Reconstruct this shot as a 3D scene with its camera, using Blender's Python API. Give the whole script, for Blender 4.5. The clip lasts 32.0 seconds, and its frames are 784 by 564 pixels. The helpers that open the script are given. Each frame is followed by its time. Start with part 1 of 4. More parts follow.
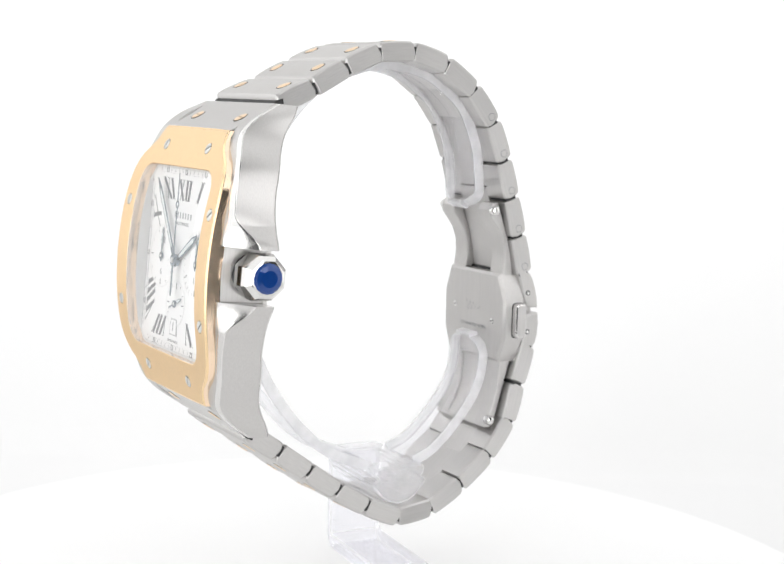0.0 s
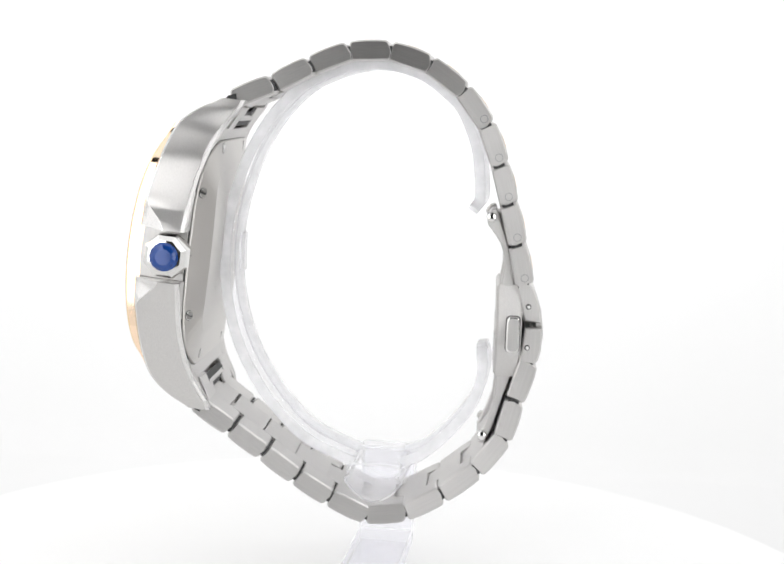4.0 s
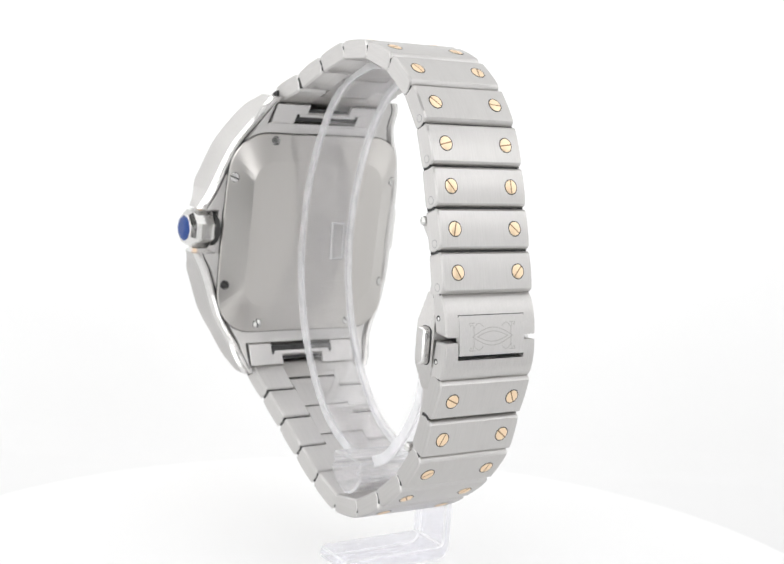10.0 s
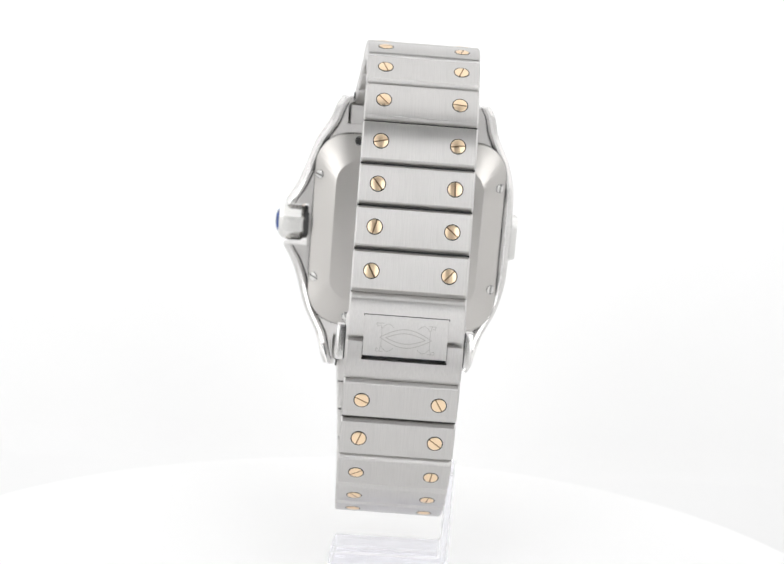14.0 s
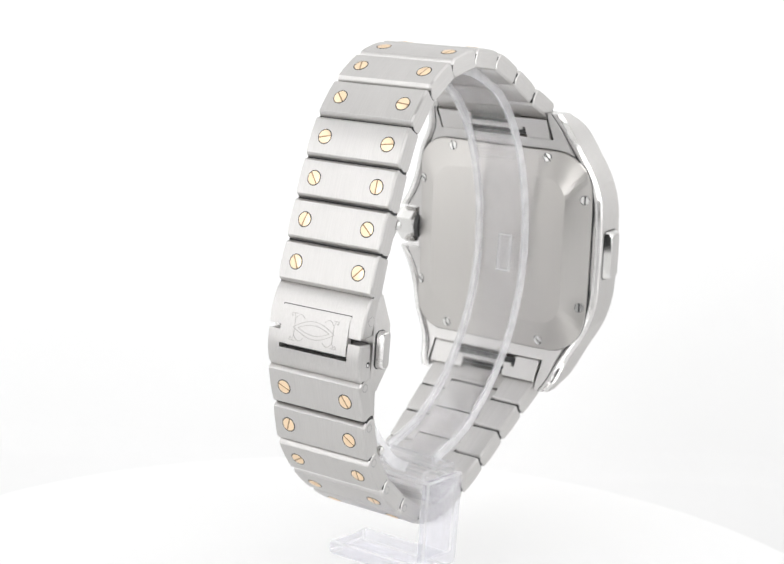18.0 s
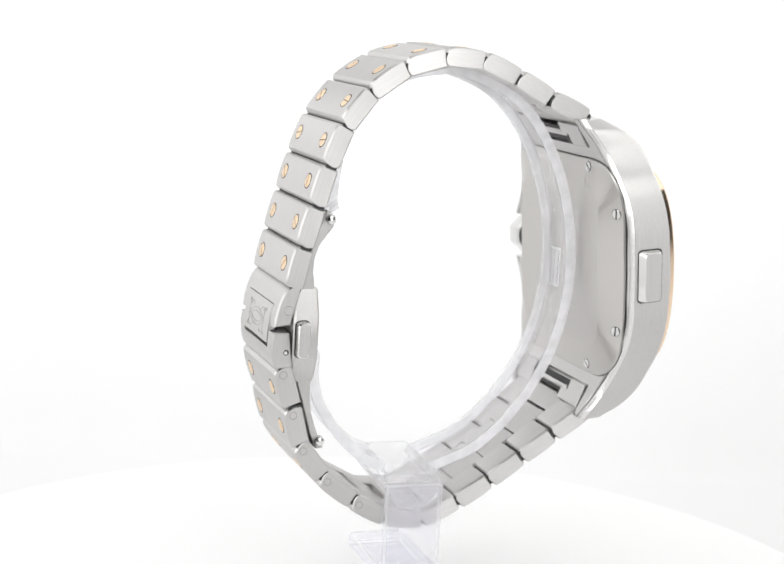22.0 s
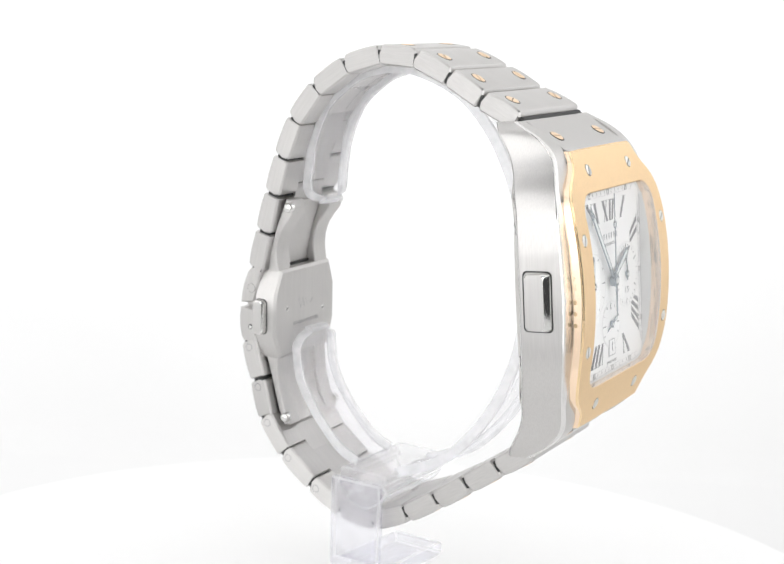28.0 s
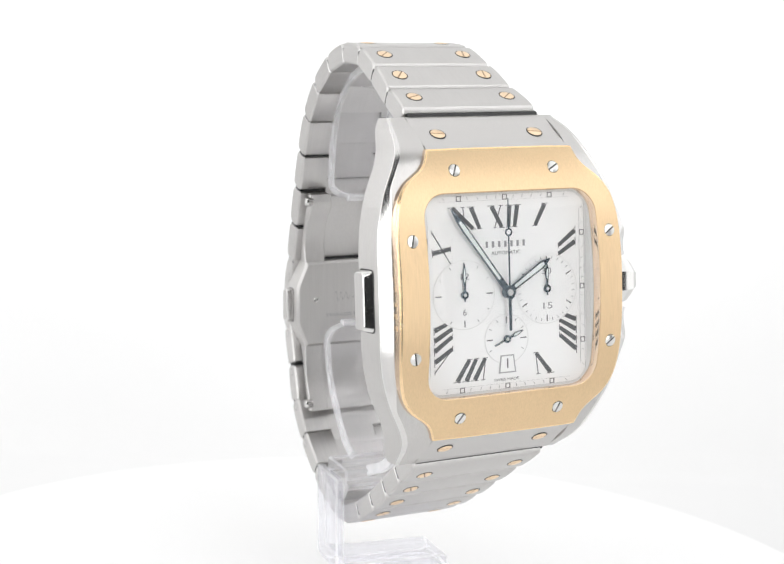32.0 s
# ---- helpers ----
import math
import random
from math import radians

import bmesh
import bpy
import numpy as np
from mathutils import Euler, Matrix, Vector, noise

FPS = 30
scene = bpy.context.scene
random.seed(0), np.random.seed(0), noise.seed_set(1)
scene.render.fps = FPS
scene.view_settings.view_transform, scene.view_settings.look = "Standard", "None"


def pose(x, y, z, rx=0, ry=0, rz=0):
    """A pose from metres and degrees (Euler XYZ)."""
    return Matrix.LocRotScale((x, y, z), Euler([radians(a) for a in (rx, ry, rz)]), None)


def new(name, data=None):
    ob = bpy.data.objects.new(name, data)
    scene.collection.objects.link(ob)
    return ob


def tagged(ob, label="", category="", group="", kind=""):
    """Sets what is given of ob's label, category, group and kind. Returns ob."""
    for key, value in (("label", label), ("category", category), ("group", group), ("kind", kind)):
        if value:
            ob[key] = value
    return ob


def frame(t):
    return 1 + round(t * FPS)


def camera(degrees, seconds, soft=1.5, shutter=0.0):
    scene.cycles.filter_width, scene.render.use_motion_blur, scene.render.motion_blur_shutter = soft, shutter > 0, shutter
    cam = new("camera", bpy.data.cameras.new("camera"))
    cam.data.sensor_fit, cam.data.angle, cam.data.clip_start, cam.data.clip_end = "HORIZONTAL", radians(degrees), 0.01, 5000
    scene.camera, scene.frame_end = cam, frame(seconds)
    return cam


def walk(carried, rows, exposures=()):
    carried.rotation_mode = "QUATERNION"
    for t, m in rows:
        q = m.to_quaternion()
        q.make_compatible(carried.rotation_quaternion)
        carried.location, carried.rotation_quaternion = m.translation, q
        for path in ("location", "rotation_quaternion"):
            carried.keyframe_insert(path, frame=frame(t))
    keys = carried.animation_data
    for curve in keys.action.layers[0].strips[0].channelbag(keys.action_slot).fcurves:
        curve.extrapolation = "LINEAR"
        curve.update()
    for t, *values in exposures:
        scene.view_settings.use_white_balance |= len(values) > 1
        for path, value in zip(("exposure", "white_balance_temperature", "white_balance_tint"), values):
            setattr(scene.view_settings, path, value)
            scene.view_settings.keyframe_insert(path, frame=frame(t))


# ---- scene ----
cam = camera(30.365, 32.0, soft=1.5)
EYE_Z = 0.0952
CAMERA_POSE = pose(0.0, -0.26, EYE_Z, 80.8207, -2.4222, 0.5439)
walk(cam, [(0.0, CAMERA_POSE), (32.0, CAMERA_POSE)])
cam.data.dof.use_dof = True
cam.data.dof.focus_distance = 0.228
cam.data.dof.aperture_fstop = 48.0

MM = 0.001
SPIN = -8.589          # degrees a second
SPIN_ZERO = 14.0       # the moment at which the clasp faces the lens


# ---------------------------------------------------------------- light
def black_world():
    world = bpy.data.worlds.new("world")
    scene.world = world
    world.use_nodes = True
    bg = world.node_tree.nodes["Background"]
    bg.inputs[0].default_value = (0.02, 0.02, 0.02, 1)
    bg.inputs[1].default_value = 1.0


black_world()
scene.view_settings.exposure = 0.0
GLOW_SIDE, GLOW_TOP, GLOW_BACK, GLOW_FRONT, GLOW_PANEL = 1.08, 0.95, 0.62, 2.85, 1.4


# ---------------------------------------------------------------- materials
def mat_new(name):
    m = bpy.data.materials.new(name)
    m.use_nodes = True
    return m, m.node_tree.nodes, m.node_tree.links


def simple(name, color, rough=0.5, metal=0.0, noise_scale=0.0, amount=0.08, bump=0.0, spec=0.5):
    m, n, l = mat_new(name)
    b = n["Principled BSDF"]
    b.inputs["Base Color"].default_value = (*color, 1)
    b.inputs["Roughness"].default_value = rough
    b.inputs["Metallic"].default_value = metal
    b.inputs["Specular IOR Level"].default_value = spec
    if noise_scale:
        tc = n.new("ShaderNodeTexCoord")
        t = n.new("ShaderNodeTexNoise")
        t.inputs["Scale"].default_value = noise_scale
        t.inputs["Detail"].default_value = 4
        l.new(tc.outputs["Object"], t.inputs["Vector"])
        mr = n.new("ShaderNodeMapRange")
        mr.inputs["To Min"].default_value = max(0.0, rough - amount)
        mr.inputs["To Max"].default_value = rough + amount
        l.new(t.outputs["Fac"], mr.inputs["Value"])
        l.new(mr.outputs[0], b.inputs["Roughness"])
        if bump:
            bp = n.new("ShaderNodeBump")
            bp.inputs["Strength"].default_value = bump
            bp.inputs["Distance"].default_value = 0.0001
            l.new(t.outputs["Fac"], bp.inputs["Height"])
            l.new(bp.outputs[0], b.inputs["Normal"])
    return m


def brushed(name, color, rough, along, fine=7000.0, bump=0.035, vary=0.05, aniso=0.8, streak=0.05):
    """Metal with straight hairlines that run along one axis of the object."""
    m, n, l = mat_new(name)
    b = n["Principled BSDF"]
    b.inputs["Metallic"].default_value = 1.0
    b.inputs["Anisotropic"].default_value = aniso
    tg = n.new("ShaderNodeVectorTransform")
    tg.vector_type, tg.convert_from, tg.convert_to = "VECTOR", "OBJECT", "WORLD"
    tg.inputs[0].default_value = [1.0 if c == along else 0.0 for c in "xyz"]
    l.new(tg.outputs[0], b.inputs["Tangent"])
    b.inputs["Anisotropic Rotation"].default_value = 0.25
    tc = n.new("ShaderNodeTexCoord")
    mp = n.new("ShaderNodeMapping")
    sc = [fine] * 3
    sc["xyz".index(along)] = fine * 0.012
    mp.inputs["Scale"].default_value = sc
    l.new(tc.outputs["Object"], mp.inputs["Vector"])
    t = n.new("ShaderNodeTexNoise")
    t.inputs["Scale"].default_value = 1.0
    t.inputs["Detail"].default_value = 3
    l.new(mp.outputs[0], t.inputs["Vector"])
    big = n.new("ShaderNodeTexNoise")
    big.inputs["Scale"].default_value = 160
    big.inputs["Detail"].default_value = 3
    l.new(tc.outputs["Object"], big.inputs["Vector"])
    mix = n.new("ShaderNodeMath")
    mix.operation = "MULTIPLY_ADD"
    mix.inputs[1].default_value = 0.5
    l.new(big.outputs["Fac"], mix.inputs[0])
    half = n.new("ShaderNodeMath")
    half.operation = "MULTIPLY"
    half.inputs[1].default_value = 0.5
    l.new(t.outputs["Fac"], half.inputs[0])
    l.new(half.outputs[0], mix.inputs[2])
    mr = n.new("ShaderNodeMapRange")
    mr.inputs["From Min"].default_value = 0.3
    mr.inputs["From Max"].default_value = 0.7
    mr.inputs["To Min"].default_value = rough - vary
    mr.inputs["To Max"].default_value = rough + vary
    l.new(mix.outputs[0], mr.inputs["Value"])
    l.new(mr.outputs[0], b.inputs["Roughness"])
    ramp = n.new("ShaderNodeMapRange")
    ramp.inputs["From Min"].default_value = 0.3
    ramp.inputs["From Max"].default_value = 0.7
    ramp.inputs["To Min"].default_value = 0.99 - streak
    ramp.inputs["To Max"].default_value = 0.99 + streak
    l.new(t.outputs["Fac"], ramp.inputs["Value"])
    vm = n.new("ShaderNodeVectorMath")
    vm.operation = "SCALE"
    vm.inputs[0].default_value = color
    l.new(ramp.outputs[0], vm.inputs["Scale"])
    l.new(vm.outputs[0], b.inputs["Base Color"])
    bp = n.new("ShaderNodeBump")
    bp.inputs["Strength"].default_value = bump
    bp.inputs["Distance"].default_value = 0.00003
    l.new(t.outputs["Fac"], bp.inputs["Height"])
    l.new(bp.outputs[0], b.inputs["Normal"])
    return m


def clear_sheet(name, gloss=0.06):
    m, n, l = mat_new(name)
    n.remove(n["Principled BSDF"])
    tr = n.new("ShaderNodeBsdfTransparent")
    tr.inputs[0].default_value = (0.99, 0.99, 0.99, 1)
    gl = n.new("ShaderNodeBsdfGlossy")
    gl.inputs["Roughness"].default_value = 0.02
    lw = n.new("ShaderNodeLayerWeight")
    pw = n.new("ShaderNodeMath")
    pw.operation = "POWER"
    pw.inputs[1].default_value = 2.4
    l.new(lw.outputs["Facing"], pw.inputs[0])
    fr = n.new("ShaderNodeMath")
    fr.operation = "MULTIPLY_ADD"
    fr.inputs[1].default_value = 0.85
    fr.inputs[2].default_value = 0.02
    l.new(pw.outputs[0], fr.inputs[0])
    mx = n.new("ShaderNodeMixShader")
    l.new(fr.outputs[0], mx.inputs[0])
    l.new(tr.outputs[0], mx.inputs[1])
    l.new(gl.outputs[0], mx.inputs[2])
    l.new(mx.outputs[0], n["Material Output"].inputs[0])
    return m


def acrylic(name, bend=0.25, milk0=0.03, milk1=0.09, rough=0.04, tint=0.99):
    """Clear cast plastic that bends light; a faint milky veil paints in its brightness."""
    m, n, l = mat_new(name)
    n.remove(n["Principled BSDF"])
    g = n.new("ShaderNodeBsdfGlass")
    g.inputs["Color"].default_value = (0.995, 0.995, 1.0, 1)
    g.inputs["IOR"].default_value = 1.46
    tr = n.new("ShaderNodeBsdfTransparent")
    tr.inputs[0].default_value = (tint, tint, 0.5 + 0.5 * tint, 1)
    clear = n.new("ShaderNodeMixShader")
    clear.inputs[0].default_value = bend
    l.new(tr.outputs[0], clear.inputs[1])
    l.new(g.outputs[0], clear.inputs[2])
    df = n.new("ShaderNodeBsdfDiffuse")
    df.inputs[0].default_value = (0.97, 0.97, 0.98, 1)
    tl = n.new("ShaderNodeBsdfTranslucent")
    tl.inputs[0].default_value = (0.97, 0.97, 0.98, 1)
    haze = n.new("ShaderNodeMixShader")
    l.new(df.outputs[0], haze.inputs[1])
    l.new(tl.outputs[0], haze.inputs[2])
    tc = n.new("ShaderNodeTexCoord")
    t = n.new("ShaderNodeTexNoise")
    t.inputs["Scale"].default_value = 350
    t.inputs["Detail"].default_value = 4
    l.new(tc.outputs["Object"], t.inputs["Vector"])
    for lo, hi, sink in ((milk0, milk1, None), (rough * 0.5, rough * 2.0, g.inputs["Roughness"])):
        mr = n.new("ShaderNodeMapRange")
        mr.inputs["From Min"].default_value = 0.35
        mr.inputs["From Max"].default_value = 0.7
        mr.inputs["To Min"].default_value = lo
        mr.inputs["To Max"].default_value = hi
        l.new(t.outputs["Fac"], mr.inputs["Value"])
        if sink is None:
            veil = mr
        else:
            l.new(mr.outputs[0], sink)
    mx = n.new("ShaderNodeMixShader")
    l.new(veil.outputs[0], mx.inputs[0])
    l.new(clear.outputs[0], mx.inputs[1])
    l.new(haze.outputs[0], mx.inputs[2])
    l.new(mx.outputs[0], n["Material Output"].inputs[0])
    return m


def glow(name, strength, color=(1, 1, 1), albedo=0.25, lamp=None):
    """White sheet that glows by itself; lamp marks the centre of a painted light pool."""
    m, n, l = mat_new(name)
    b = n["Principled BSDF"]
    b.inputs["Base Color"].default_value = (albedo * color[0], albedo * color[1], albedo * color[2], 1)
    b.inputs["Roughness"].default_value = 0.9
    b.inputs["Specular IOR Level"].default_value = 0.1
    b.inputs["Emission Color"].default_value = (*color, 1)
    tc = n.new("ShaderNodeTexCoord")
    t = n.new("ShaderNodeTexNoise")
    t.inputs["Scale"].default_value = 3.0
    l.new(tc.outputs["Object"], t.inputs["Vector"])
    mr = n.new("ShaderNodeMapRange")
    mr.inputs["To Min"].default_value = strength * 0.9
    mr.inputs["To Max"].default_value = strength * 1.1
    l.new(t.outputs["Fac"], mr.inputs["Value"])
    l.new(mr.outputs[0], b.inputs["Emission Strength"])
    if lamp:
        # pool of light painted into the glow: weaker away from its centre
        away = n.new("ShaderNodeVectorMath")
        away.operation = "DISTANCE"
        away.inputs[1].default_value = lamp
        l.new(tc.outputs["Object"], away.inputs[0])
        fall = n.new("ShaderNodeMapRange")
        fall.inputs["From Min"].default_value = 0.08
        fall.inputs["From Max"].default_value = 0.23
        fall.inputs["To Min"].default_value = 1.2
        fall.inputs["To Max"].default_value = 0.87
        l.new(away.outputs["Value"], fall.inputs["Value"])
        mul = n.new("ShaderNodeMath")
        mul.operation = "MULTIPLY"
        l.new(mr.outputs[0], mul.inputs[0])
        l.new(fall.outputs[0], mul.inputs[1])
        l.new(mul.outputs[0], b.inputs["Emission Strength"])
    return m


STEEL = (0.592, 0.580, 0.570)
GOLD = (0.805, 0.605, 0.375)
M_LINK = brushed("satin steel link", STEEL, 0.38, "x", aniso=0.9)
M_CASE = brushed("satin steel case", STEEL, 0.38, "z", bump=0.003, vary=0.02)
M_BACK = brushed("satin steel back", (0.555, 0.538, 0.518), 0.33, "z", fine=9000, bump=0.003, vary=0.015, aniso=0.3, streak=0.012)
M_POLISH = simple("polished steel", (0.72, 0.715, 0.70), 0.10, 1.0, 900, 0.04)
M_BEVEL = simple("softly polished steel edge", (0.70, 0.69, 0.68), 0.24, 1.0, 900, 0.04)
M_SCREW = simple("bright steel screw", (0.76, 0.755, 0.74), 0.3, 1.0, 1500, 0.05)
M_CLASP = brushed("satin steel clasp", STEEL, 0.42, "z", bump=0.012)
M_GOLD = brushed("satin yellow gold", GOLD, 0.44, "z", bump=0.012)
M_GOLD_POLISH = simple("polished yellow gold", (0.91, 0.71, 0.53), 0.12, 1.0, 900, 0.03)
M_GOLD_SOFT = simple("softly polished yellow gold", (0.90, 0.68, 0.42), 0.26, 1.0, 900, 0.04)
M_GOLD_SCREW = simple("rose gold screw", (0.90, 0.71, 0.50), 0.36, 1.0, 1500, 0.06)
# Brown gold that paints the shade on screw slot floors.
M_SLOT = simple("shaded gold slot", (0.34, 0.22, 0.13), 0.35, 1.0, 1500, 0.06)
# Near-black that paints shade into gaps, slots, recesses and screw seats.
M_GAP = simple("dark joint", (0.03, 0.03, 0.03), 0.6, 0.0, 800, 0.1)
M_DIAL = simple("silvered dial", (0.89, 0.89, 0.885), 0.42, 0.0, 2500, 0.06, 0.1)
M_DIAL_RING = simple("silvered ring", (0.74, 0.74, 0.73), 0.35, 0.0, 1500, 0.06)
M_FRAME = simple("grey window frame", (0.42, 0.42, 0.425), 0.4, 0.3, 1500, 0.06)
M_INK = simple("dark printed enamel", (0.105, 0.108, 0.115), 0.4, 0.0, 2000, 0.05)
M_INK_SOFT = simple("grey print", (0.22, 0.22, 0.225), 0.5, 0.0, 2000, 0.05)
M_PRINT = simple("pale grey print", (0.31, 0.31, 0.32), 0.5, 0.0, 2000, 0.05)
M_HAND = simple("blued steel", (0.25, 0.30, 0.34), 0.25, 0.85, 2500, 0.06)
M_LUME = simple("pale luminous paint", (0.72, 0.76, 0.76), 0.55, 0.0, 3000, 0.05)
M_FLANGE = simple("polished steel flange", (0.74, 0.74, 0.735), 0.34, 1.0, 1500, 0.06)
M_ENGRAVE = simple("worn engraving", (0.46, 0.45, 0.435), 0.5, 1.0, 1500, 0.08)
M_GEM = simple("faceted blue spinel", (0.006, 0.045, 0.22), 0.05, 0.1, 1200, 0.03, spec=0.6)
M_CRYSTAL = clear_sheet("sapphire crystal")
M_ACRYLIC = acrylic("clear acrylic", 0.14, 0.0, 0.03)
# White rim paints the bright lines that light makes on clear edges.
M_RIM = acrylic("acrylic rim with painted highlight", 0.2, 0.38, 0.48, 0.08)
M_BLOCK = acrylic("thick clear acrylic", 0.22, 0.03, 0.08, 0.03)
M_FOOT = acrylic("thick clear acrylic foot", 0.24, 0.03, 0.08, 0.03, 0.955)
# Added glow whitens the plate; there is no lamp under it.
M_TABLE = glow("self-lit white base plate", 0.455, (1, 1, 1), 0.48)
# Backdrop glows without a lamp; its pale pool is painted in.
M_SWEEP = glow("self-lit white backdrop", GLOW_BACK, (1, 1, 1), 0.30, (-0.012, 0.15, 0.15))
M_TENT_SIDE = glow("glowing side fabric", GLOW_SIDE)
M_PANEL = glow("fill glow panel", GLOW_PANEL)
M_TABLE_TOP = simple("white laminate", (0.78, 0.78, 0.78), 0.5, 0.0, 40, 0.1)
M_FLAT_BLACK = simple("flat black", (0.03, 0.03, 0.03), 0.9, 0.0, 60, 0.05)
M_TENT_TOP = glow("glowing top fabric", GLOW_TOP)
M_TENT_FRONT = glow("glowing front fabric", GLOW_FRONT)


# ---------------------------------------------------------------- mesh tools
def part(name, bm, mats, parent=None, label="", m=None, angle=32):
    """Links a bmesh, drawn in millimetres, as one mesh object."""
    bmesh.ops.remove_doubles(bm, verts=bm.verts, dist=0.0005)
    bmesh.ops.recalc_face_normals(bm, faces=bm.faces)
    bmesh.ops.scale(bm, vec=(MM, MM, MM), verts=bm.verts)
    me = bpy.data.meshes.new(name)
    bm.to_mesh(me)
    bm.free()
    for mat in (mats if isinstance(mats, (list, tuple)) else [mats]):
        me.materials.append(mat)
    me.shade_smooth()
    me.set_sharp_from_angle(angle=radians(angle))
    ob = new(name, me)
    if parent is not None:
        ob.parent = parent
    if m is not None:
        ob.matrix_basis = m
    return tagged(ob, label=label)


def mm(x, y, z, rx=0, ry=0, rz=0):
    return pose(x * MM, y * MM, z * MM, rx, ry, rz)


def ring_faces(bm, a, b, mat=0):
    k = len(a)
    for i in range(k):
        f = bm.faces.new((a[i], a[(i + 1) % k], b[(i + 1) % k], b[i]))
        f.material_index = mat


def loft(bm, sections, caps=True, mats=None, cap_mat=0):
    """Joins closed sections of equal length. mats: material of each side strip."""
    rows = [[bm.verts.new(p) for p in s] for s in sections]
    for a, b in zip(rows, rows[1:]):
        k = len(a)
        for i in range(k):
            f = bm.faces.new((a[i], a[(i + 1) % k], b[(i + 1) % k], b[i]))
            f.material_index = mats[i] if mats else 0
    if caps:
        for r in (rows[0], rows[-1]):
            f = bm.faces.new(r)
            f.material_index = cap_mat
    return rows


def inset(poly, d):
    """A closed outline moved inwards by d."""
    k = len(poly)
    area = sum(poly[i][0] * poly[(i + 1) % k][1] - poly[(i + 1) % k][0] * poly[i][1] for i in range(k))
    sg = 1 if area > 0 else -1
    out = []
    for i in range(k):
        p, q, r = (Vector(poly[(i + j) % k][:2]) for j in (-1, 0, 1))
        e1, e2 = (q - p).normalized(), (r - q).normalized()
        n1, n2 = Vector((-e1.y, e1.x)) * sg, Vector((-e2.y, e2.x)) * sg
        b = (n1 + n2)
        b = b.normalized() if b.length > 1e-6 else n1
        out.append(tuple(q + b * d / max(0.5, b.dot(n1))))
    return out


def prism(bm, poly, r0, r1, put, b0=0.0, b1=0.0, mat=0, cap_mat=0):
    """An outline (p, q) drawn out along r from r0 to r1, ends bevelled by b0 and b1; put(p, q, r) gives the place."""
    levels = []
    levels.append((r0, b0))
    if b0:
        levels.append((r0 + math.copysign(b0, r1 - r0), 0))
    if b1:
        levels.append((r1 - math.copysign(b1, r1 - r0), 0))
    levels.append((r1, b1))
    secs = [[put(p, q, r) for p, q in (inset(poly, d) if d else poly)] for r, d in levels]
    loft(bm, secs, True, [mat] * len(poly), cap_mat)


def edged(bm, poly, r0, r1, put, b):
    """A prism whose broken edges carry the second material."""
    soft, mats = [], []
    k = len(poly)
    for i in range(k):
        p, q, r = (Vector(poly[(i + j) % k]) for j in (-1, 0, 1))
        c = min(b, 0.3 * (q - p).length, 0.3 * (r - q).length)
        turn = abs((q - p).angle(r - q))
        soft += [tuple(q + (p - q).normalized() * c), tuple(q + (r - q).normalized() * c)]
        mats += [1 if turn > 0.7 else 0, 0]
    e = math.copysign(b, r1 - r0)
    secs = [[put(p, q, r) for p, q in (inset(soft, d) if d else soft)] for r, d in ((r0, b), (r0 + e, 0), (r1 - e, 0), (r1, b))]
    rows = [[bm.verts.new(p) for p in sec] for sec in secs]
    for n_, (a, c) in enumerate(zip(rows, rows[1:])):
        for i in range(len(a)):
            f = bm.faces.new((a[i], a[(i + 1) % len(a)], c[(i + 1) % len(a)], c[i]))
            f.material_index = mats[i] if n_ == 1 else 1
    for r in (rows[0], rows[-1]):
        bm.faces.new(r)


def box(bm, x0, x1, y0, y1, z0, z1, b=0.0, mat=0):
    prism(bm, [(x0, y0), (x1, y0), (x1, y1), (x0, y1)], z0, z1, lambda p, q, r: (p, q, r), b, b, mat, mat)


def rounded(hw, hh, rad, k=8, cx=0.0, cy=0.0):
    """A rounded rectangle, 4 * (k + 1) points."""
    out = []
    for sx, sy, a0 in ((1, 1, 0), (-1, 1, 90), (-1, -1, 180), (1, -1, 270)):
        for i in range(k + 1):
            a = radians(a0 + 90 * i / k)
            out.append((cx + sx * (hw - rad) + rad * math.cos(a), cy + sy * (hh - rad) + rad * math.sin(a)))
    return out


def resample(poly, count, start=0.0):
    """Closed outline cut into pieces of equal length."""
    pts = [Vector(p) for p in poly] + [Vector(poly[0])]
    acc = [0.0]
    for a, b in zip(pts, pts[1:]):
        acc.append(acc[-1] + (b - a).length)
    out = []
    for i in range(count):
        d = (start + acc[-1] * i / count) % acc[-1]
        j = max(k for k in range(len(acc) - 1) if acc[k] <= d)
        t = (d - acc[j]) / max(1e-9, acc[j + 1] - acc[j])
        out.append(tuple(pts[j].lerp(pts[j + 1], t)))
    return out


def spline(pts, steps=6):
    """A smooth open line through points."""
    v = [Vector(p) for p in pts]
    v = [2 * v[0] - v[1]] + v + [2 * v[-1] - v[-2]]
    out = []
    for i in range(1, len(v) - 2):
        p0, p1, p2, p3 = v[i - 1:i + 3]
        for j in range(steps):
            t = j / steps
            out.append(0.5 * ((2 * p1) + (p2 - p0) * t + (2 * p0 - 5 * p1 + 4 * p2 - p3) * t * t + (3 * p1 - p0 - 3 * p2 + p3) * t ** 3))
    out.append(v[-2])
    return out


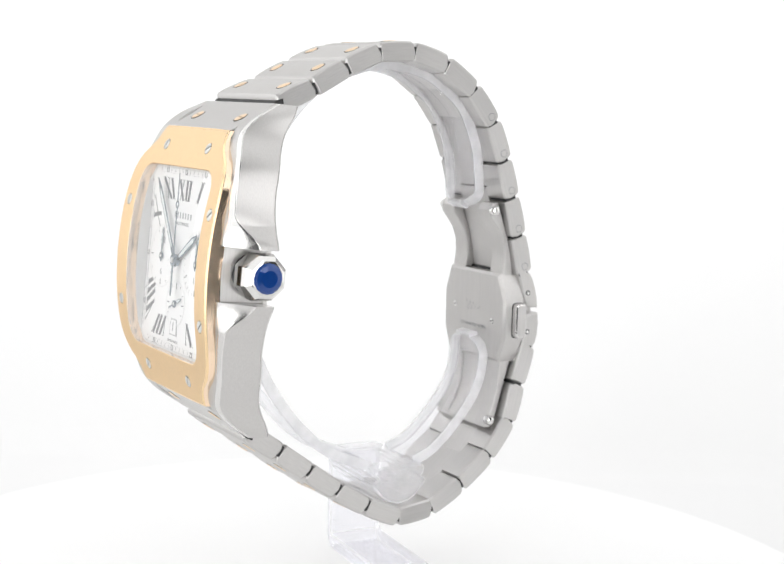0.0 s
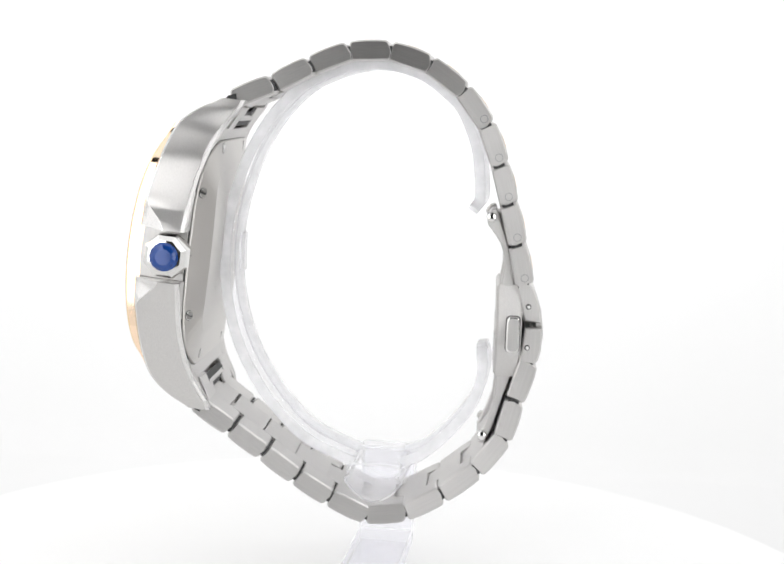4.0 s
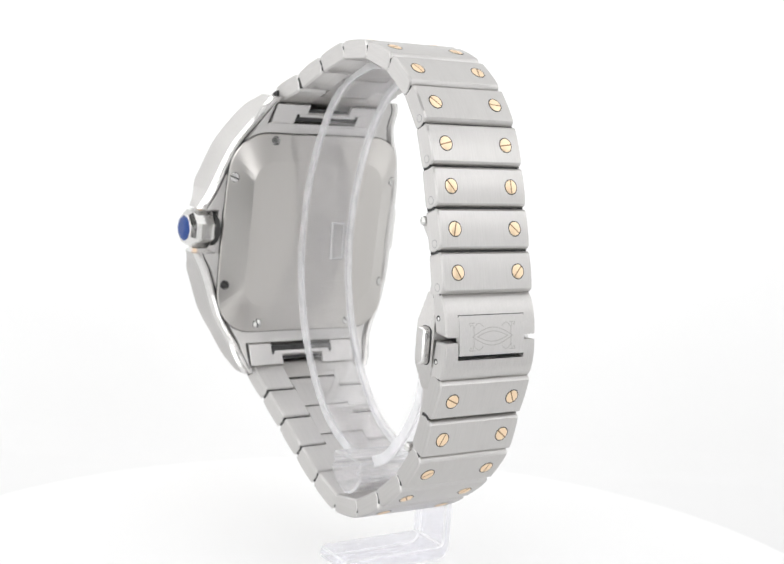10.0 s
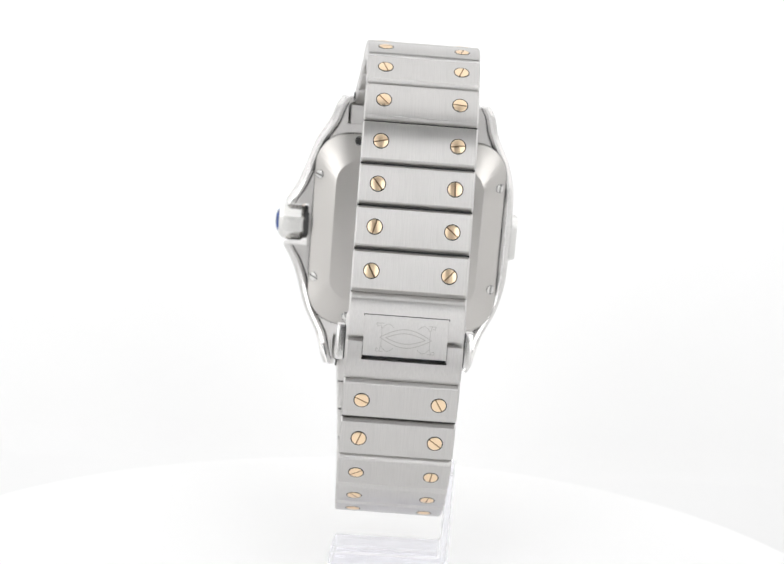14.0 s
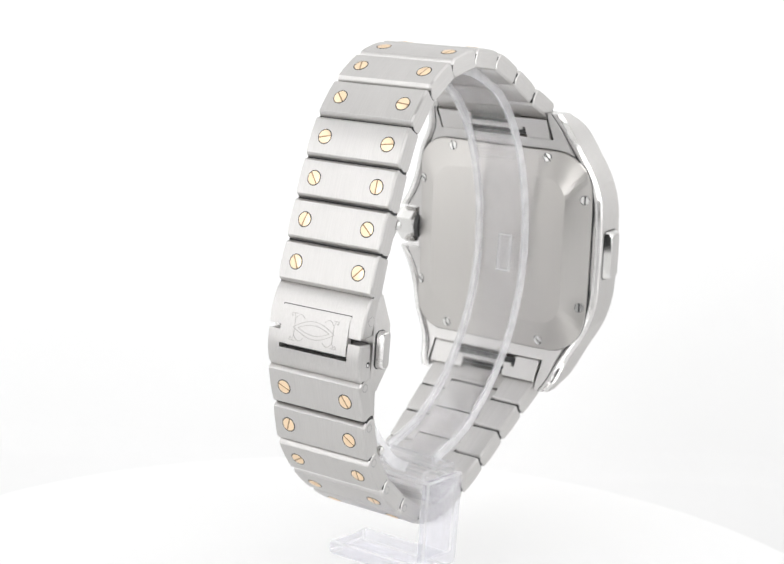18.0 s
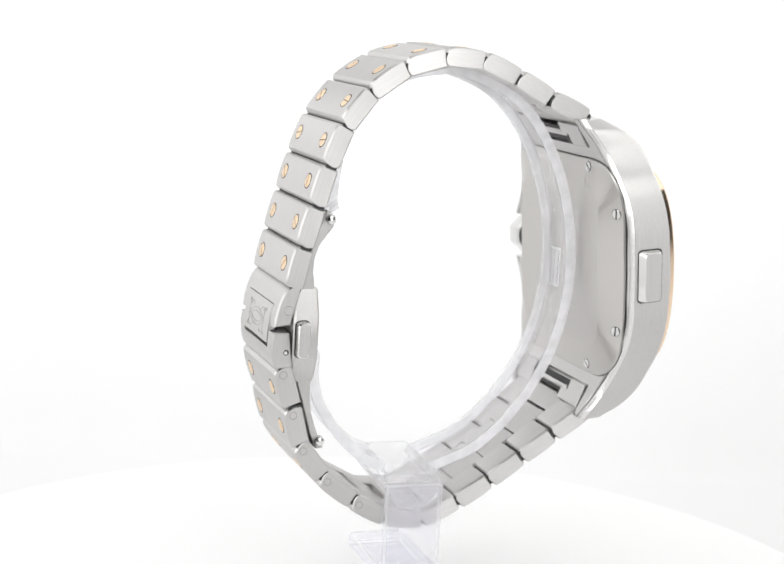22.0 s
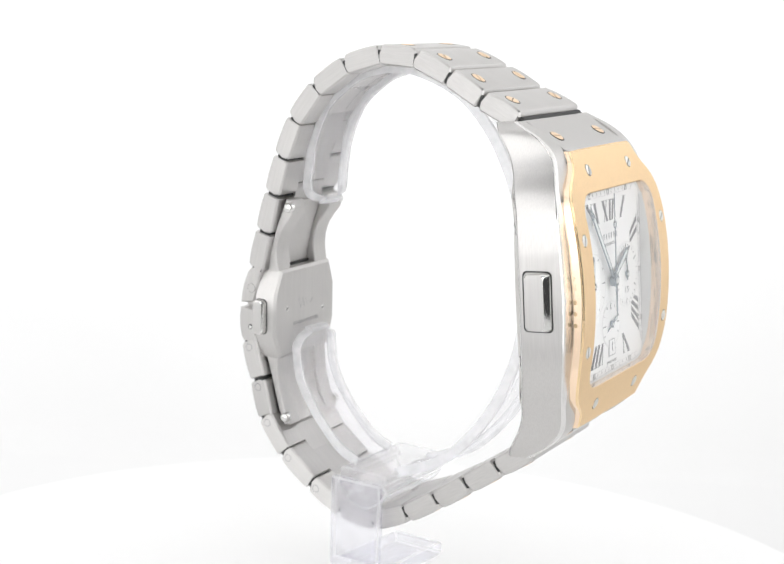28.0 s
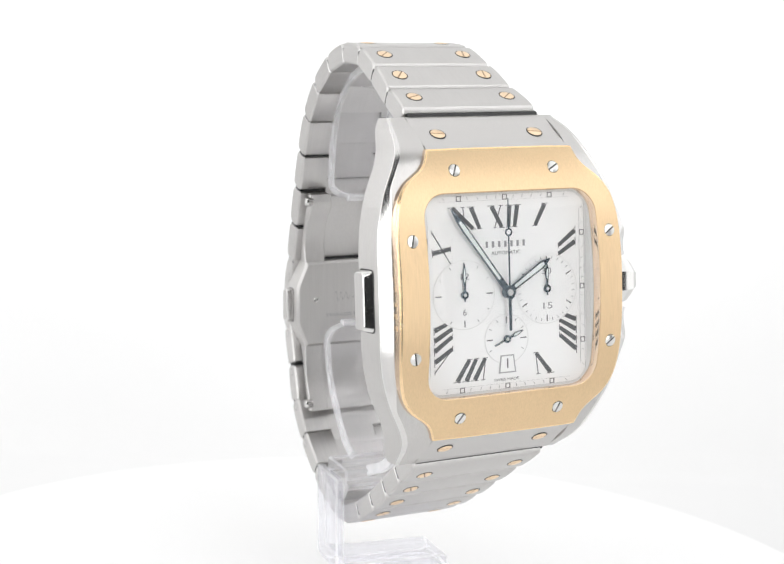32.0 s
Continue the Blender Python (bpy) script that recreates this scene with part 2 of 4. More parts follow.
def screw_mesh(name, radius, mat, height=0.08, slot=0.13, dome=0.03, ring=1.07, deep=False, base=None):
    """A slotted screw head that looks along z, with a dark seat ring."""
    bm = bmesh.new()
    seat = [(radius * ring * math.cos(a), radius * ring * math.sin(a)) for a in np.linspace(0, 2 * math.pi, 25)[:-1]]
    loft(bm, [[(x, y, -0.25) for x, y in seat], [(x, y, 0.012) for x, y in seat]], True, [1] * 24, 1)
    h = slot * radius
    for sg in (1, -1):
        a0 = math.asin(h / radius)
        arc = [(radius * math.cos(a), sg * radius * math.sin(a)) for a in np.linspace(a0, math.pi - a0, 13)]
        top = [(x * 0.93, sg * h + (y - sg * h) * 0.92) for x, y in arc]
        loft(bm, [[(x, y, -0.2) for x, y in arc], [(x, y, height - 0.03) for x, y in arc], [(x, y, height + dome * (1 - (x * x + y * y) / radius ** 2)) for x, y in top]])
    floor = [(radius * 0.98 * math.cos(a), radius * 0.98 * math.sin(a)) for a in np.linspace(0, 2 * math.pi, 25)[:-1]]
    # the floor's dark colour carries the shade inside the slot
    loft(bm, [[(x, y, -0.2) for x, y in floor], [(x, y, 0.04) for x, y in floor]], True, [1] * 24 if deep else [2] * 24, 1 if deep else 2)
    bmesh.ops.recalc_face_normals(bm, faces=bm.faces)
    bmesh.ops.scale(bm, vec=(MM, MM, MM), verts=bm.verts)
    me = bpy.data.meshes.new(name)
    bm.to_mesh(me)
    bm.free()
    me.materials.append(mat)
    me.materials.append(M_GAP)
    me.materials.append(base or mat)
    me.shade_smooth()
    me.set_sharp_from_angle(angle=radians(30))
    return me


def put_screw(me, parent, place, normal, turn, label, name="screw"):
    """A screw head at a place (mm) of its parent, facing along normal."""
    ob = new(name, me)
    ob.parent = parent
    q = Vector(normal).to_track_quat("Z", "Y").to_matrix().to_4x4()
    ob.matrix_basis = Matrix.Translation(Vector(place) * MM) @ q @ pose(0, 0, 0, 0, 0, turn)
    return tagged(ob, label=label)


def words(name, text, size, parent, y, v, a, mat, label="", width=None):
    """Raised letters on the dial, reading towards +y, upright along z."""
    cu = bpy.data.curves.new(name, "FONT")
    cu.body, cu.size, cu.extrude, cu.align_x, cu.align_y = text, size * MM, 0.00002, "CENTER", "CENTER"
    cu.resolution_u = 3
    tmp = new(name + "_curve", cu)
    dg = bpy.context.evaluated_depsgraph_get()
    me = bpy.data.meshes.new_from_object(tmp.evaluated_get(dg))
    bpy.data.objects.remove(tmp)
    bpy.data.curves.remove(cu)
    me.name = name
    me.materials.clear()
    me.materials.append(mat)
    if width:
        xs = [p.co.x for p in me.vertices]
        k = width * MM / (max(xs) - min(xs))
        for p in me.vertices:
            p.co.x *= k
    ob = new(name, me)
    ob.parent = parent
    ob.matrix_basis = Matrix.Translation(Vector((a, y, v)) * MM) @ Matrix(((0, 0, 1, 0), (1, 0, 0, 0), (0, 1, 0, 0), (0, 0, 0, 1)))
    return tagged(ob, label=label)


# ---------------------------------------------------------------- the light tent
def slab(name, verts, thick, mat):
    """A wall of given thickness behind a four-cornered inner face."""
    bm = bmesh.new()
    v = [Vector(p) for p in verts]
    nrm = (v[1] - v[0]).cross(v[3] - v[0]).normalized() * thick
    loft(bm, [[tuple(p) for p in v], [tuple(p - nrm) for p in v]])
    ob = part(name, bm, mat)
    return tagged(ob, kind="structure")


def build_tent():
    bm = bmesh.new()
    # Unseen table pieces, kept white to bounce light under the watch.
    for x0, x1 in ((-384, -122), (122, 384)):
        box(bm, x0, x1, -334, -225, -30, -12)
    tagged(part("table", bm, M_TABLE_TOP), "unseen white table top at both sides of the camera", "table", kind="structure")
    # Black board added so polished flanks reflect dark below the lens.
    bm = bmesh.new()
    box(bm, -122, 122, -334, -225, -34, -13)
    tagged(part("dark_board", bm, M_FLAT_BLACK), "unseen black board below the lens, added to darken reflections", "shelf", kind="structure")
    # Unseen glowing panels added for fill light from the upper sides.
    for sg, nm in ((1, "fill_panel_east"), (-1, "fill_panel_west")):
        bm = bmesh.new()
        prism(bm, rounded(190, 105, 12, 4, 60, 330), sg * 372, sg * 376, lambda p, q, r: (r, p, q))
        tagged(part(nm, bm, M_PANEL), "added fill panel glowing inside the tent side, unseen", "lamp", kind="structure")
    x, yb, yf, top, low = 380.0, 420.0, -330.0, 520.0, -10.0
    # one sheet: table top, hollow curve and back
    bm = bmesh.new()
    line = [(-225.0, low), (94.0, low), (98.0, low + 0.8), (101.0, low + 2.6), (103.5, low + 5.5), (yb, top)]
    lo = [[bm.verts.new((sx * x, p, q)) for p, q in line] for sx in (-1, 1)]
    lo2 = [[bm.verts.new((sx * x, p + 3, q - 3)) for p, q in line] for sx in (-1, 1)]
    for i in range(len(line) - 1):
        bm.faces.new((lo[0][i], lo[1][i], lo[1][i + 1], lo[0][i + 1]))
        bm.faces.new((lo2[0][i], lo2[0][i + 1], lo2[1][i + 1], lo2[1][i]))
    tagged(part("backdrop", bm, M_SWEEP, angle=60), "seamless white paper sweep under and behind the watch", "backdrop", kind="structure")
    # Unseen tent sides, top and front glow in place of lamps.
    tagged(slab("wall_east", [(x, yb, low), (x, yf, low), (x, yf, top), (x, yb, top)], 4, M_TENT_SIDE), "unseen white fabric side of a light tent, glowing to light the watch", "wall")
    tagged(slab("wall_west", [(-x, yf, low), (-x, yb, low), (-x, yb, top), (-x, yf, top)], 4, M_TENT_SIDE), "unseen white fabric side of a light tent, glowing to light the watch", "wall")
    tagged(slab("ceiling", [(-x, -235.0, top), (x, -235.0, top), (x, yb, top), (-x, yb, top)][::-1], 4, M_TENT_TOP), "unseen white fabric top of a light tent, glowing to light the watch", "ceiling")
    # unseen dark sheet in the east front corner, added for black reflections
    for sg, nm in ((1, "dark_sheet_east"),):
        bm = bmesh.new()
        folds = [(sg * (318 + 9.0 * k), yf + 8 + 3 * math.sin(k * 1.3)) for k in range(6)]
        folds += [(sg * (x - 8 + 3 * math.sin(k * 1.3)), yf + 12 + 9.5 * k) for k in range(19)]
        rows = [[bm.verts.new((p, q, z)) for p, q in folds] for z in (low, 250.0)]
        for i in range(len(folds) - 1):
            bm.faces.new((rows[0][i], rows[0][i + 1], rows[1][i + 1], rows[1][i]))
        tagged(part(nm, bm, M_FLAT_BLACK, angle=60), "unseen dark sheet added to be reflected in polished steel", "curtain", kind="structure")
    # dark room beyond the open front and top
    bm = bmesh.new()
    for x0, x1, y0, y1, q0, q1 in ((-384, 384, -700, -696, -40, 720), (-384, 384, -696, 424, 716, 720), (-388, -384, -700, 424, -40, 720), (384, 388, -700, 424, -40, 720), (-384, 384, -696, -334, -40, -36)):
        box(bm, x0, x1, y0, y1, q0, q1)
    tagged(part("wall_room", bm, M_FLAT_BLACK), "dim dark room round the light tent", "wall", kind="structure")
    # front with a tall opening for the lens
    bm = bmesh.new()
    ox, z1 = 122.0, 400.0
    for x0, x1, q0, q1 in ((-x, -ox, low, z1), (ox, x, low, z1)):
        box(bm, x0, x1, yf - 4, yf, q0, q1)
    tagged(part("wall_front", bm, M_TENT_FRONT), "unseen white fabric front panels beside the lens, glowing to light the watch", "wall", kind="structure")


build_tent()


# ---------------------------------------------------------------- base plate
def build_base_plate():
    plate = tagged(new("base_plate"), "round white plate under the turning stand", "plate")
    plate.empty_display_size = 0.01
    plate.matrix_basis = mm(-5.0, -24.5, 0.0)
    ang = np.linspace(0, 2 * math.pi, 129)[:-1]
    bm = bmesh.new()
    loft(bm, [[(r * math.cos(a), r * math.sin(a), z) for a in ang] for r, z in ((93.2, -8.5), (93.2, -0.5), (92.4, 0.0), (40.0, 0.0), (10.0, 0.0))])
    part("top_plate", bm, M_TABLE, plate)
    bm = bmesh.new()
    prof = [(91.0, -9.99), (93.6, -9.2), (94.0, -7.5), (94.0, -1.4), (93.8, -0.8), (93.3, -0.7), (93.25, -8.0), (91.0, -8.6)]
    loft(bm, [[(r * math.cos(a), r * math.sin(a), z) for a in ang] for r, z in prof], False)
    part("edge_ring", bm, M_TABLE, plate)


build_base_plate()

# the watch's own axes: x out of the dial, y towards the crown, z up
REST = Matrix.Translation((0.00318985, 0.0000567, EYE_Z - 0.000112)) @ pose(0, 0, 0, 2.0106, 0.0, 91.0195)
WATCH = tagged(new("wristwatch"), "steel and yellow gold square wristwatch on a clear stand", "watch")
WATCH.empty_display_size = 0.01
CASE_M = mm(44.70, 0.416, -36.256, 0, -4.858, 0)

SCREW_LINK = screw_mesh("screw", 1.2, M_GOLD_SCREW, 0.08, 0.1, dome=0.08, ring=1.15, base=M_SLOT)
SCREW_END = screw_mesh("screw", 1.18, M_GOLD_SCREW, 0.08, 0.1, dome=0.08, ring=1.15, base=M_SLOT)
SCREW_BEZEL = screw_mesh("screw", 0.92, M_SCREW, 0.12, 0.14, ring=1.1, deep=True)
SCREW_COVER = screw_mesh("screw", 0.8, M_LINK, 0.04, 0.12, ring=1.05)
SCREW_RIVET = screw_mesh("rivet", 0.5, M_POLISH, 0.1, 0.2, ring=1.2, deep=True)
SCREW_BACK = screw_mesh("screw", 0.85, M_POLISH, 0.1, 0.16, ring=1.1, deep=True)

# ---------------------------------------------------------------- bracelet
TOP_JOINTS = [(29.84, -9.32), (22.82, -6.29), (16.42, -2.85), (9.64, 0.0), (2.23, 0.41), (-5.05, -1.75), (-11.35, -6.21), (-15.93, -12.24),
              (-18.65, -19.18), (-20.59, -26.02), (-22.47, -33.10), (-24.09, -40.23)]
LOW_JOINTS = [(35.0, -64.83), (28.46, -69.36), (22.50, -73.56), (16.49, -77.79), (10.29, -81.53), (3.16, -84.57), (-4.28, -83.63),
              (-10.88, -79.89), (-17.04, -74.87), (-21.67, -68.55), (-23.45, -61.53), (-25.57, -54.28)]
WIDTHS = [12.0, 11.4, 10.85, 10.4, 10.1, 9.85, 9.7, 9.7, 9.7, 9.7, 9.7, 9.7]
SCREW_Y = [8.5, 7.8, 7.4, 7.05, 6.75, 6.55, 6.45, 6.45, 6.45, 6.45, 6.45]
DOME = [(0.016, -0.3), (0.024, 0.15), (0.045, 0.46), (0.08, 0.71), (0.28, 0.86), (0.5, 0.91), (0.72, 0.89), (0.9, 0.77), (0.94, 0.5), (0.97, 0.1), (0.982, -0.25)]
INNER = -2.65


def link_frame(p, q):
    """The axes of a link from joint p to joint q: x along it, z outwards."""
    p, q = Vector((p[0], 0, p[1])), Vector((q[0], 0, q[1]))
    s = (q - p).normalized()
    n = Vector((-s.z, 0, s.x))
    if n.dot((p + q) / 2 - Vector((8, 0, -42))) < 0:
        n = -n
    y = n.cross(s)
    m = Matrix((s, y, n)).transposed().to_4x4()
    m.translation = p * MM
    return m, (q - p).length


def link_mesh(length, w0, w1):
    k = length / 7.2
    dome = [(f * length, h) for f, h in DOME]
    end = [(length - 0.02, -0.6), (length + 0.14, -1.2), (length, -2.0), (length - 0.35, -2.5), (length - 0.6, INNER)]
    side = dome + end + [(0.55, INNER), (0.42, -2.3), (0.32, -1.2), (0.24, -0.4)]
    mid = dome + [(length - 0.02, -0.6), (length + 0.1, -0.85), (length - 2.4 * k, -0.95), (length - 2.4 * k, INNER)]
    mid += [(-2.1, INNER), (-2.1, -1.7), (0.32, -1.55), (0.32, -1.2), (0.24, -0.4)]
    bm = bmesh.new()
    yt = 0.46 * w0

    def put(s, n, y):
        f = 1 + (w1 / w0 - 1) * max(0.0, min(1.0, s / length))
        return (s, y * f, n)
    prism(bm, side, yt, w0, put, 0, 0.28)
    prism(bm, side, -yt, -w0, put, 0, 0.28)
    prism(bm, mid, -yt, yt, put)
    return bm


def pin_mesh():
    bm = bmesh.new()
    a = np.linspace(0, 2 * math.pi, 17)[:-1]
    for r, h, mat in ((0.72, 0.012, 1), (0.6, 0.03, 0)):
        loft(bm, [[(r * math.cos(t), r * math.sin(t), -0.3) for t in a], [(r * math.cos(t), r * math.sin(t), h) for t in a]], True, [mat] * 16, mat)
    bmesh.ops.scale(bm, vec=(MM, MM, MM), verts=bm.verts)
    me = bpy.data.meshes.new("pin")
    bm.to_mesh(me)
    bm.free()
    me.materials.append(M_LINK)
    me.materials.append(M_PRINT)
    return me


PIN = pin_mesh()


def build_bracelet():
    rnd = random.Random(5)
    for run, joints in (("upper", TOP_JOINTS), ("lower", LOW_JOINTS)):
        for k in range(11):
            m, length = link_frame(joints[k], joints[k + 1])
            ob = part("link", link_mesh(length, WIDTHS[k], WIDTHS[k + 1]), M_LINK, WATCH, "", m)
            if k == 0:
                tagged(ob, "wider satin steel link next to the case")
            for sg in (1, -1):
                put_screw(SCREW_LINK, ob, (0.5 * length, sg * SCREW_Y[k], 0.91), (0, 0, 1), rnd.uniform(0, 180), "slotted gold screw")
            w1 = WIDTHS[k + 1] - 0.12
            # dark filler added for the shade in the gap to the next link
            bm = bmesh.new()
            prism(bm, [(length - 0.3, -0.22), (length + 0.3, -0.22), (length + 0.36, -1.3), (length + 0.3, -2.2), (length - 0.3, -2.2)], -w1, w1, lambda p, q, r: (p, r, q))
            part("joint", bm, M_GAP, ob, "dark filler for the shade between links")
            if k >= 6:
                # link pins end flush in one flank
                sg = -1
                pin = new("pin", PIN)
                pin.parent = ob
                w = WIDTHS[k]
                pin.matrix_basis = Matrix.Translation(Vector((length - 1.35, sg * w, -0.75)) * MM) @ pose(0, 0, 0, 90 * -sg, 0, 0)


build_bracelet()


# ---------------------------------------------------------------- clasp
def build_clasp():
    xz = lambda p, q, r: (p, r, q)
    # upper cover link
    body = [(-21.79, -40.32), (-23.2, -39.9), (-24.2, -40.3), (-25.0, -41.3), (-25.75, -43.2), (-26.25, -45.2), (-26.42, -47.0), (-23.5, -46.75)]
    bm = bmesh.new()
    prism(bm, body, -9.7, 9.7, xz, 0.28, 0.28)
    up = part("clasp_cover", bm, M_CLASP, WATCH, "plain satin steel clasp link with pin holes")
    for sg in (1, -1):
        if sg > 0:
            hole(up, (-24.0, sg * 9.7, -44.1), sg)
        else:
            put_screw(SCREW_COVER, up, (-24.0, -9.7, -44.1), (0, -1, 0), 70, "slotted steel screw")
    # lower cover link, cut away under the plate
    body2 = [(-23.63, -48.04), (-26.55, -47.93), (-26.75, -50.0), (-26.6, -52.0), (-26.2, -53.6), (-25.6, -54.4), (-22.9, -54.11)]
    mid2 = [(-23.63, -48.04), (-24.6, -48.0), (-24.75, -50.95), (-26.68, -50.95), (-26.6, -52.0), (-26.2, -53.6), (-25.6, -54.4), (-22.9, -54.11)]
    bm = bmesh.new()
    prism(bm, body2, 7.05, 9.7, xz, 0, 0.28)
    prism(bm, body2, -7.05, -9.7, xz, 0, 0.28)
    prism(bm, mid2, -7.05, 7.05, xz)
    lowc = part("clasp_cover", bm, M_CLASP, WATCH, "satin steel clasp link with a recess")
    for sg in (1, -1):
        hole(lowc, (-24.15, sg * 9.7, -51.4), sg)
    # dark sheet for the shade under the plate edge
    bm = bmesh.new()
    box(bm, -24.85, -24.7, -6.98, 6.98, -50.93, -49.0)
    part("recess", bm, M_GAP, lowc, "dark gap under the plate edge")
    # cover plate
    plate = [(-25.9, -43.5), (-26.42, -45.2), (-26.72, -47.2), (-26.92, -49.0), (-26.96, -50.12), (-25.7, -50.12), (-25.3, -43.5)]
    bm = bmesh.new()
    prism(bm, plate, -6.95, 6.95, xz, 0.06, 0.06)
    pl = part("cover_plate", bm, M_CLASP, WATCH, "satin steel plate engraved with a lens-shaped emblem")
    bm = bmesh.new()
    for sg in (1, -1):
        for amp, half in ((1.5, 4.3), (0.85, 3.3)):
            line = [(t * half, sg * amp * math.cos(t * math.pi / 2)) for t in np.linspace(-1, 1, 25)]
            stroke(bm, line, 0.13, -47.0)
        stroke(bm, [(sg * 4.3, 2.3), (sg * 4.0, 1.4), (sg * 4.0, -1.4), (sg * 4.3, -2.3)], 0.11, -47.0)
        for e in (1, -1):
            curl = [(3.7, 2.3), (4.9, 2.3), (4.75, 1.75), (4.45, 1.95)]
            stroke(bm, [(sg * y, e * z) for y, z in curl], 0.11, -47.0)
            stroke(bm, [(sg * (4.1 - 2.1 * t), e * (1.3 + 0.75 * math.sin(math.pi * t) + 0.35 * t)) for t in np.linspace(0, 1, 9)], 0.1, -47.0)
    part("emblem", bm, M_ENGRAVE, pl, "thin engraved lines")
    # seam round the plate on the upper link
    bm = bmesh.new()
    for y0, y1, z0, z1 in ((-7.12, 7.12, -43.5, -43.36), (-7.12, -6.98, -46.9, -43.4), (6.98, 7.12, -46.9, -43.4)):
        xa = lambda z: -25.78 + (z + 43.4) * 0.165 - 0.045
        loft(bm, [[(xa(z), y0, z), (xa(z), y1, z), (xa(z) + 0.4, y1, z), (xa(z) + 0.4, y0, z)] for z in (z0, z1)])
    part("seam", bm, M_GAP, up, "fine dark seam")
    # folding blades
    bm = bmesh.new()
    hexa = [(-8.2, -40.5), (8.2, -40.5), (10.1, -45.2), (10.1, -52.4), (8.2, -57.0), (-8.2, -57.0), (-10.1, -52.4), (-10.1, -45.2)]
    secs = []
    for d, x in ((0.5, -18.55), (0.0, -18.95), (0.0, -22.7), (0.4, -23.1)):
        secs.append([(x + 0.028 * (q + 49) * (1 if q > -49 else -0.6), p, q) for p, q in (inset(hexa, d) if d else hexa)])
    loft(bm, secs)
    body = part("clasp_body", bm, M_CLASP, WATCH, "satin steel folding clasp body with faint engraving")
    bm = bmesh.new()
    wave = [(-2.3 + 4.8 * t, -47.5 + (0.75 * (1 - t) + 0.25) * math.sin(2 * math.pi * (4.5 * t + 0.1))) for t in np.linspace(0, 1, 40)]
    for (y0, z0), (y1, z1) in zip(wave, wave[1:]):
        loft(bm, [[(x, y0, z0 - 0.09), (x, y1, z1 - 0.09), (x, y1, z1 + 0.09), (x, y0, z0 + 0.09)] for x in (-18.55, -18.37)])
    part("engraving", bm, M_PRINT, body, "worn script engraved as a wavy line")
    words("engraved_words", "STAINLESS STEEL", 0.85, body, 0.2, -51.1, -18.38, M_PRINT, "small engraved words STAINLESS STEEL", 8.6)
    for y, z in ((6.2, -49.5), (-6.2, -47.9)):
        put_screw(SCREW_RIVET, body, (-18.45, y, z), (1, 0, 0), 20, "tiny steel rivet", "rivet")
    rail = [(-17.5, -27.2), (-16.6, -27.4), (-15.9, -28.6), (-16.1, -30.0), (-17.3, -31.5), (-18.5, -33.2), (-19.3, -35.5), (-19.4, -38.0), (-18.9, -41.5), (-21.4, -41.5),
            (-21.0, -38.0), (-19.9, -33.5), (-18.4, -29.5)]
    for sg in (1, -1):
        bm = bmesh.new()
        prism(bm, rail, sg * 4.1, sg * 8.3, xz, 0.2, 0.2)
        part("clasp_rail", bm, M_CLASP, WATCH, "curved satin steel clasp rail")
    tongue = [(-18.6, -28.0), (-17.8, -28.0), (-19.6, -33.5), (-20.6, -38.0), (-20.8, -41.0), (-21.6, -41.0), (-21.3, -38.0), (-20.2, -33.5)]
    bm = bmesh.new()
    prism(bm, tongue, -4.0, 4.0, xz, 0.15, 0.15)
    part("clasp_tongue", bm, M_CLASP, WATCH, "flat satin steel clasp tongue")
    # black block stands in for the shade in the slot
    bm = bmesh.new()
    box(bm, -20.95, -20.45, -3.95, 3.95, -41.2, -40.0)
    part("clasp_window", bm, M_GAP, WATCH, "dark slot at the foot of the tongue")
    blade = [(-19.0, -55.5), (-19.05, -58.5), (-18.7, -62.5), (-17.6, -66.0), (-16.1, -69.2), (-17.4, -69.4), (-18.7, -66.5), (-20.1, -61.5), (-21.3, -57.5), (-21.8, -55.5)]
    bm = bmesh.new()
    for y0, y1 in ((-8.2, -4.6), (4.6, 8.2)):
        prism(bm, blade, y0, y1, xz, 0.15, 0.15)
    prism(bm, blade[:1] + [(-19.7, -58.2), (-19.35, -62.5), (-18.2, -66.3)] + [(-16.9, -68.2), (-16.1, -69.2)] + blade[5:], -4.6, 4.6, xz)
    part("clasp_blade", bm, M_CLASP, WATCH, "curved satin steel lower clasp blade")
    for px, pz in ((-16.75, -28.7), (-17.0, -67.9)):
        for sg in (1, -1):
            bm = bmesh.new()
            a = np.linspace(0, 2 * math.pi, 21)[:-1]
            loft(bm, [[(px + r * math.cos(t), sg * y, pz + r * math.sin(t)) for t in a] for r, y in ((0.9, 7.8), (0.9, 8.7), (0.72, 9.05), (0.35, 9.2))])
            part("clasp_pin", bm, M_POLISH, WATCH, "polished round pin head")
    for sg in (1, -1):
        bm = bmesh.new()
        secs = [[(x, sg * y, z) for x, z in rounded(hx, hz, rad, 5, -21.5, -49.05)] for hx, hz, rad, y in
                ((1.2, 3.2, 0.8, 9.9), (1.2, 3.2, 0.8, 11.0), (1.12, 3.12, 0.75, 11.3), (0.9, 2.9, 0.6, 11.45))]
        loft(bm, secs, True, None, 1)
        part("clasp_button", bm, [M_BEVEL, M_CASE], WATCH, "rounded steel push button with satin face", angle=25)
        bm = bmesh.new()
        prism(bm, rounded(1.32, 3.32, 0.85, 5, -21.5, -49.05), sg * 9.9, sg * 10.13, xz)
        part("button_seat", bm, M_GAP, WATCH, "dark gap round the button")


